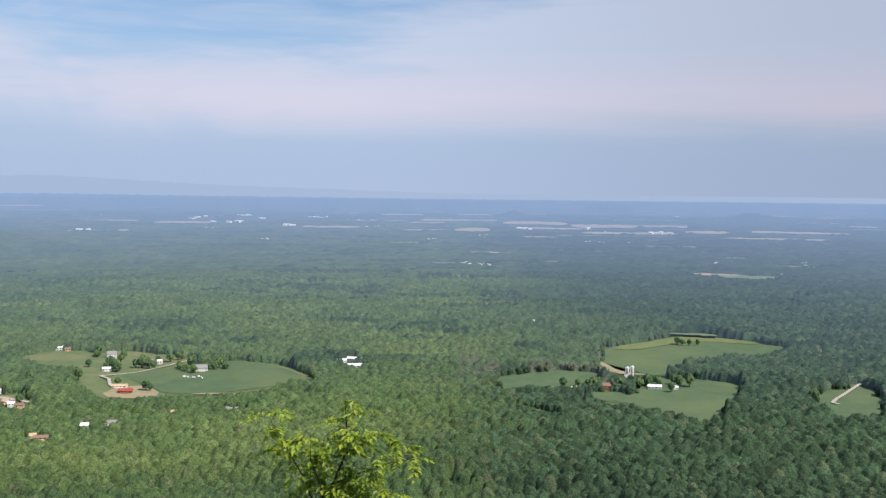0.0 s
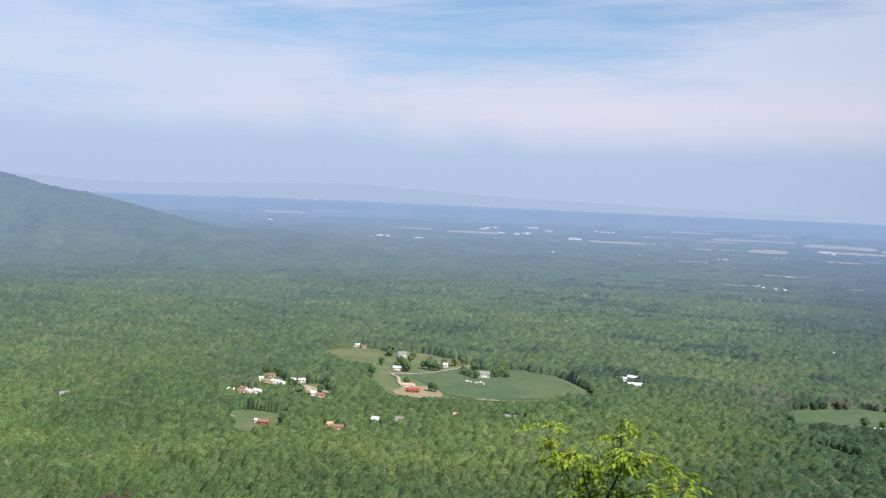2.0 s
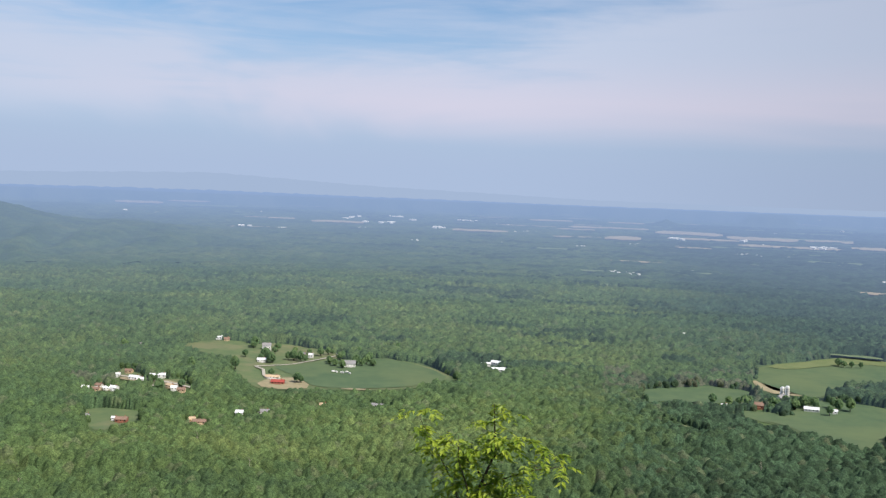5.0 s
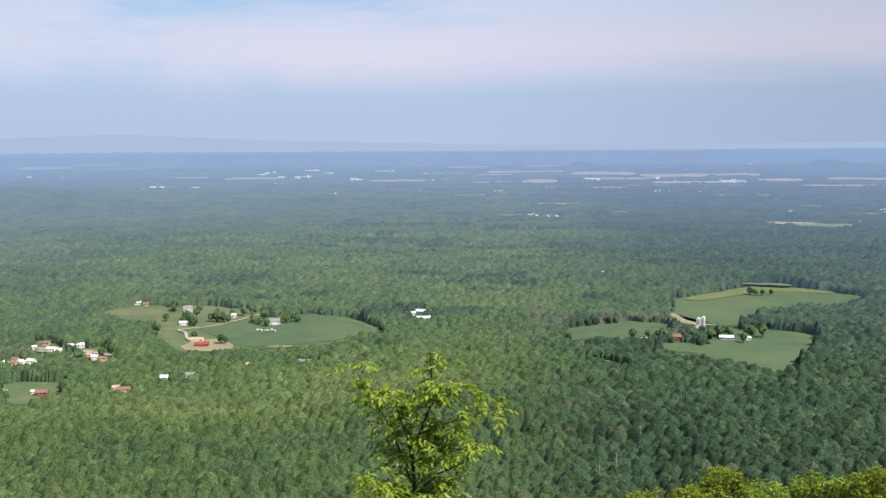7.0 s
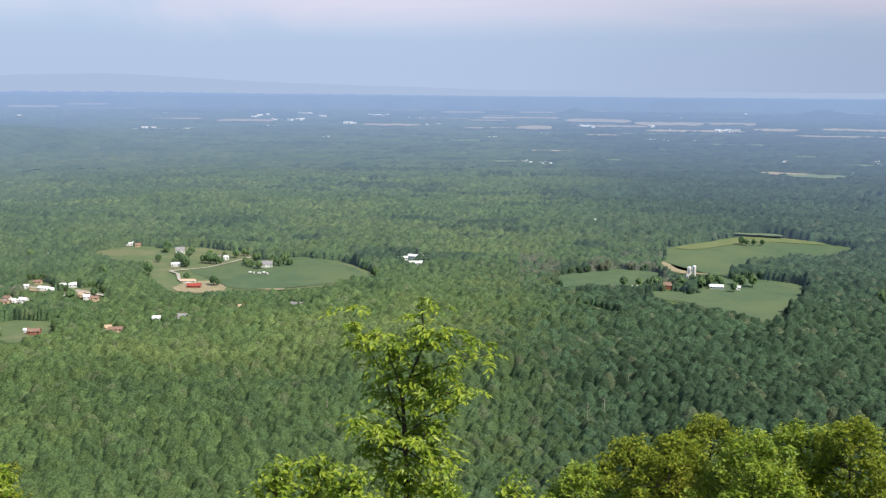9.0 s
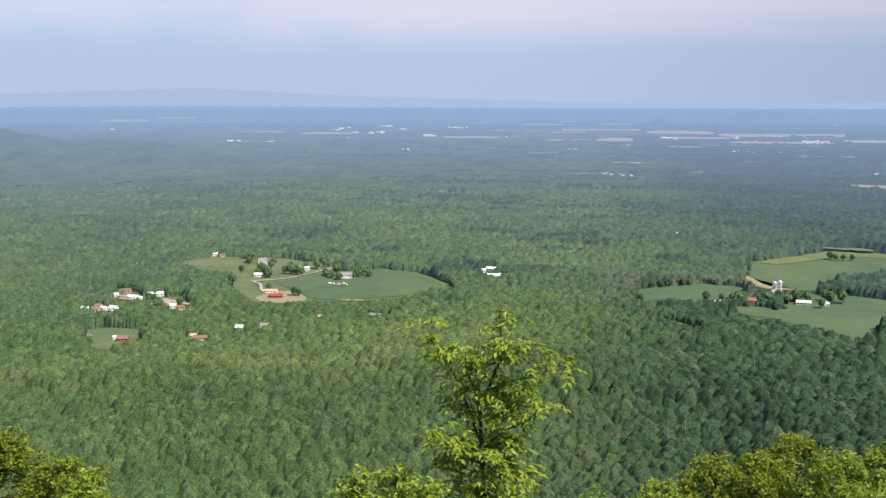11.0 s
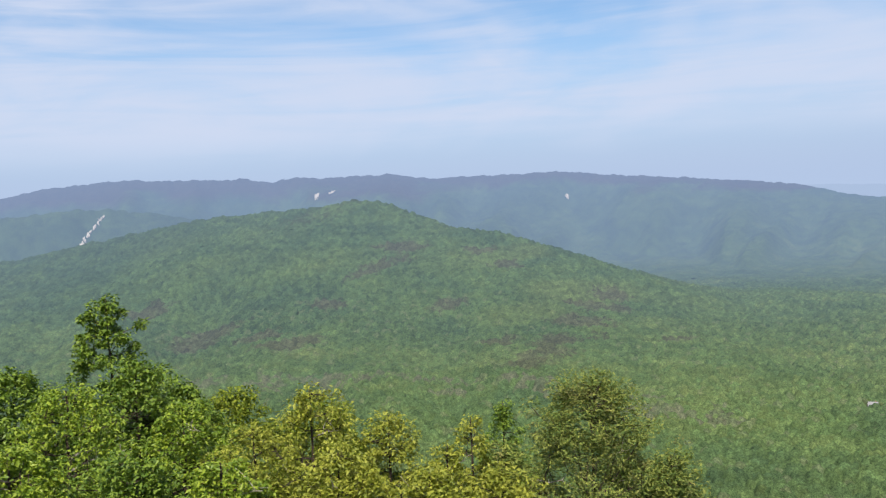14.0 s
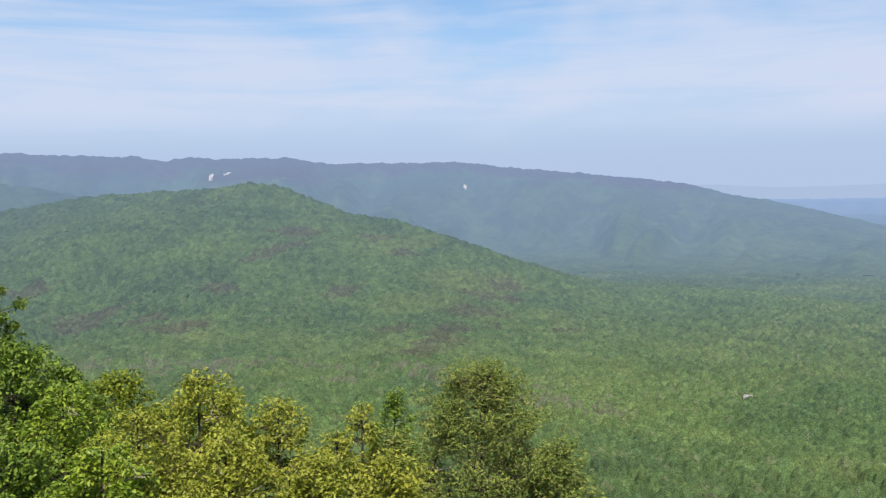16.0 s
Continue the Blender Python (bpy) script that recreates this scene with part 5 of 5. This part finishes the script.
# the mass of trees down the slope
SLOPE_TREES = [  # bearing, height angle of the top, distance, width, crown height, leaves, colour, count, leaf, clusters, puff, shape, dead
    (83.4, -4.0, 30, 4.4, 7.5, "leaf_dark", "tall deep-green broadleaf tree with a ragged pointed top", 9200, 0.2, 92, 0.36, 0.85, 1),
    (82.0, -7.9, 28, 5.4, 5.5, "leaf_dark", "dense green broadleaf tree on the slope", 7500, 0.2, 90, 0.5, 0.9, 0),
    (88.5, -7.7, 27, 4.6, 5.0, "leaf_dark", "dense green broadleaf tree on the slope", 7500, 0.22, 80, 0.5, 1.0, 0),
    (79.6, -9.2, 31, 4.6, 4.5, "leaf_dark", "bright green broadleaf tree on the slope", 6500, 0.22, 70, 0.5, 1.0, 0),
    (76.4, -9.9, 36, 5.0, 5.0, "leaf_olive", "olive-green oak on the slope", 6500, 0.22, 70, 0.55, 0.8, 0),
    (71.5, -11.0, 40, 6.5, 5.0, "leaf_olive", "olive-green oak on the slope", 6500, 0.24, 70, 0.6, 0.8, 0),
    (85.8, -9.0, 21, 3.8, 3.5, "leaf", "yellow-green young tree with thin twigs", 5000, 0.15, 70, 0.4, 0.8, 2),
    (79.5, -10.5, 22, 3.2, 3.5, "leaf", "bright green young tree on the slope", 4500, 0.15, 60, 0.4, 0.8, 2),
    (72.0, -10.2, 22, 3.4, 4.0, "leaf_yellow", "yellow-green young tree with an airy crown", 4600, 0.15, 70, 0.36, 0.8, 2),
    (67.3, -12.0, 22.5, 3.0, 3.5, "leaf_yellow", "yellow-green young tree with an airy crown", 4200, 0.15, 60, 0.36, 0.8, 2),
    (75.5, -12.2, 20, 2.8, 3.0, "leaf_yellow", "yellow-green sapling on the slope", 3200, 0.14, 46, 0.4, 0.8, 2),
    (62.3, -12.4, 23, 1.7, 3.0, "leaf_yellow", "slender yellow-green sapling beside the cedar", 1700, 0.14, 36, 0.28, 0.8, 1),
    (60.3, -11.6, 30, 2.4, 4.0, "leaf_dark", "slim green tree behind the cedar", 2600, 0.17, 40, 0.35, 1.0, 0),
    (63.8, -14.0, 21, 1.8, 2.5, "leaf_yellow", "yellow-green sapling on the slope", 2000, 0.14, 36, 0.3, 0.8, 1),
    (89.0, -12.0, 18, 3.4, 3.0, "leaf", "bright green young tree on the slope", 5000, 0.15, 60, 0.4, 0.8, 2),
    (83.0, -13.0, 18, 3.2, 3.0, "leaf_dark", "green young tree on the slope", 5000, 0.15, 60, 0.4, 0.8, 2),
    (77.5, -14.0, 17, 2.8, 3.0, "leaf", "bright green young tree on the slope", 4500, 0.15, 50, 0.4, 0.8, 1),
    (70.5, -14.0, 18, 3.0, 3.0, "leaf_yellow", "yellow-green young tree on the slope", 4500, 0.15, 50, 0.4, 0.8, 2),
    (65.0, -15.5, 18, 2.4, 2.5, "leaf_yellow", "yellow-green young tree on the slope", 3800, 0.15, 46, 0.4, 0.8, 2),
    (60.5, -15.5, 20, 2.4, 2.5, "leaf_yellow", "yellow-green young tree beside the cedar", 3500, 0.15, 46, 0.4, 0.8, 1),
    (42.0, -18.3, 33, 6.0, 6.0, "leaf_olive", "round olive-green oak crown below the overlook", 10000, 0.22, 110, 0.55, 0.8, 0),
    (34.5, -18.2, 32, 5.6, 6.0, "leaf_olive", "round olive-green oak crown below the overlook", 10000, 0.22, 110, 0.55, 0.8, 0),
    (47.5, -18.0, 30, 4.0, 5.0, "leaf_olive", "round olive-green oak crown below the overlook", 6500, 0.2, 80, 0.5, 0.8, 0),
    (-5.8, -22.3, 31, 3.6, 4.0, "leaf", "green oak crown below the overlook", 4500, 0.2, 60, 0.5, 0.8, 0),
    (-11.3, -20.3, 31, 5.0, 5.0, "leaf_olive", "round olive-green oak crown below the overlook", 7000, 0.2, 80, 0.5, 0.8, 0),
    (-16.3, -19.6, 30, 5.0, 5.0, "leaf", "green oak crown below the overlook", 7000, 0.2, 80, 0.5, 0.8, 0),
    (-21.5, -18.0, 32, 5.0, 6.0, "leaf_olive", "round olive-green oak crown below the overlook", 7000, 0.22, 80, 0.5, 0.8, 0),
    (38.3, -19.3, 31, 4.6, 5.0, "leaf_olive", "round olive-green oak crown below the overlook", 6500, 0.2, 80, 0.5, 0.8, 0),
    (30.8, -20.0, 30, 3.6, 4.0, "leaf_olive", "round olive-green oak crown below the overlook", 4500, 0.2, 60, 0.5, 0.8, 0),
    (-9.0, -20.5, 34, 5.0, 6.0, "leaf_olive", "round olive-green oak crown below the overlook", 8000, 0.22, 90, 0.55, 0.8, 0),
    (-13.6, -19.0, 36, 6.0, 6.0, "leaf_olive", "round olive-green oak crown below the overlook", 10000, 0.22, 110, 0.55, 0.8, 0),
    (-18.8, -18.6, 33, 5.0, 6.0, "leaf", "green oak crown below the overlook", 8000, 0.22, 90, 0.5, 0.8, 0)]
for k, (az, el, d, w, deep, mat, label, count, leaf, clusters, puff, shape, dead) in enumerate(SLOPE_TREES):
    tree(az, el, d, w * 1.18, deep, mat, label, 11 + k, int(count * 2.3), leaf * 0.66, int(clusters * 1.6), puff * 0.74, shape, dead=dead)
tree(55.0, -10.3, 24, 7.8, 7.5, "cedar", "old red cedar with mossy sprays and bleached bare branches", 52, 84000, 0.10, 420, 0.42, 0.8, limbs=26, name="cedar", dead=9,
     narrow=0.4, droop=-0.1, core=0.12, stem=0.005)
tree(50.3, -14.8, 23.5, 2.8, 4.0, "cedar", "low cedar with brownish sprays", 53, 12000, 0.12, 90, 0.4, 0.7, name="cedar", dead=3, narrow=0.4, droop=-0.1)
tree(60.2, -14.2, 23, 2.6, 4.0, "cedar", "low cedar with brownish sprays", 54, 10000, 0.12, 90, 0.4, 0.7, name="cedar", dead=3, narrow=0.4, droop=-0.1)


# the young tree in front: a bent stem and layered limbs
def young_tree(az, el_base, dist):
    px, py, pz = polar(az, el_base, dist)
    px += -0.28
    rng = random.Random(71)
    foot = z_at(px, py) - 0.2
    top = new("young_tree")
    tagged(top, "slender young tree with bright drooping compound leaves", "tree")
    base = pz - foot
    stem = [Vector(p) for p in ((0.05, 0, 0), (0.0, 0.0, base), (-0.07, 0.05, base + 1.4), (0.36, 0.1, base + 2.46), (0.30, 0.1, base + 3.4))]
    bm = bmesh.new()
    tube(bm, stem, [0.06, 0.05, 0.035, 0.022, 0.008], 8)
    part("trunk", bm, M["bark"], top)
    spots = []
    LIMBS = [  # start height, then the end: across, height; how deep it reaches
        (0.7, -1.14, 3.05, 0.1), (1.1, -0.35, 2.8, -0.3), (1.75, 1.75, 2.2, 0.2), (1.1, 1.4, 1.75, -0.4), (0.55, 1.25, 1.2, 0.4), (0.3, 0.75, 0.2, -0.3),
        (0.45, -1.0, 1.05, -0.4), (0.25, -0.7, 0.5, 0.5), (2.3, 0.95, 2.85, -0.2), (1.5, 0.35, 1.7, 0.5), (0.9, -0.35, 1.5, 0.4), (0.5, 0.35, 0.8, -0.6),
        (2.0, -0.1, 2.6, 0.5), (0.4, 0.3, 0.6, 0.7), (-0.5, -0.6, 0.1, 0.2), (-0.5, 0.5, -0.1, 0.3)]
    for z0, x1, z1, y1 in LIMBS:
        f = z0 / 3.4
        start = Vector((0.36 * max(0, f - 0.4) / 0.6 - 0.05, 0.05, base + z0))
        end = Vector((x1, y1, base + z1))
        knee = start.lerp(end, 0.5) + Vector((0.1 * (start.x - end.x), 0, -0.12 if abs(x1) < 1 else 0.02))
        line = [start, start.lerp(knee, 0.5), knee, knee.lerp(end, 0.5) + Vector((rng.gauss(0, 0.04), 0, rng.gauss(0, 0.04))), end]
        bm = bmesh.new()
        tube(bm, line, [0.024, 0.02, 0.015, 0.010, 0.004], 5)
        limb = part("limb", bm, M["bark"], top)
        for i in range(7):
            g = 0.38 + 0.62 * i / 6
            q = line[min(int(g * 4), 3)].lerp(line[min(int(g * 4), 3) + 1], g * 4 - min(int(g * 4), 3))
            tip = q + Vector((rng.gauss(0, 0.22), rng.gauss(0, 0.22), rng.uniform(-0.05, 0.16)))
            bm = bmesh.new()
            tube(bm, [q, q.lerp(tip, 0.5) + Vector((0, 0, 0.03)), tip], [0.006, 0.005, 0.003], 4)
            part("twig", bm, M["bark"], limb)
            spots.append((tip, 0.17))
    for z in (2.7, 2.9, 3.1, 3.25, 3.4):
        spots.append((Vector((0.32 + rng.gauss(0, 0.1), 0.1, base + z)), 0.14))
    # each compound leaf: a drooping rib with leaflets on both sides
    centres, heads = [], []
    for p, puff in spots:
        for _ in range(rng.randint(4, 6)):
            a, down = rng.uniform(0, 6.28), rng.uniform(-0.1, 0.6)
            rib = Vector((math.cos(a), math.sin(a), -down)).normalized()
            c = p + Vector((rng.gauss(0, puff * 0.85), rng.gauss(0, puff * 0.85), rng.gauss(0, puff * 0.22)))
            for i in range(5):
                for side in ((-1, 1) if i < 4 else (0,)):
                    q = c + rib * (0.05 + 0.055 * i) - Vector((0, 0, 0.012 * i * i * 0.5))
                    heads.append(a + side * 0.9)
                    centres.append(tuple(q))
    leaf_mesh("crown", np.array(centres), 0.155, M["leaf"], top, 72, 0.3, 0.46, 0.16, np.array(heads))
    top.matrix_world = pose(px, py, foot, 0, 0, az)


young_tree(6.0, -22.4, 18)
for k, (az, el, d, w) in enumerate(((13.2, -22.3, 17, 1.4), (10.5, -22.0, 17.5, 1.2), (8.4, -22.8, 16.5, 1.1), (2.6, -23.2, 17, 1.0), (-2.0, -23.4, 19, 1.3), (29.5, -21.0, 24, 1.5))):
    tree(az, el, d, w, 1.2, "leaf", "low bright-green shrub at the ledge", 80 + k, 900, 0.14, 18, 0.3, 0.6, limbs=5, name="shrub", category="shrub")

snag_rng = random.Random(5)
for k, (x, y) in enumerate(((62, 640), (75, 655), (98, 700), (-120, 620), (-260, 700), (-330, 760), (150, 820), (-420, 640), (-520, 720), (-180, 830))):
    snag(x, y, snag_rng.uniform(12, 16), 90 + k)
# dry grass tufts on the ledge
for az, d in ((8.8, 16.5), (7.4, 16.8), (6.2, 17.2), (11.5, 16.4), (4.2, 17.0)):
    rng = random.Random(int(az * 10))
    gx, gy, _ = polar(az, 0, d)
    bm = bmesh.new()
    for _ in range(70):
        x, y, h = rng.gauss(0, 0.35), rng.gauss(0, 0.35), rng.uniform(0.3, 0.75)
        lx, ly = rng.gauss(0, 0.12), rng.gauss(0, 0.12)
        bm.faces.new([bm.verts.new(p) for p in ((x - 0.012, y, 0), (x + 0.012, y, 0), (x + lx, y + ly, h))])
    me = bpy.data.meshes.new("grass_tuft")
    bm.to_mesh(me)
    bm.free()
    me.materials.append(M["straw_grass"])
    ob = tagged(new("grass_tuft", me), "dry pale grass tuft on the ledge", "grass", kind="stuff")
    ob.matrix_world = pose(gx, gy, z_at(gx, gy) - 0.02)
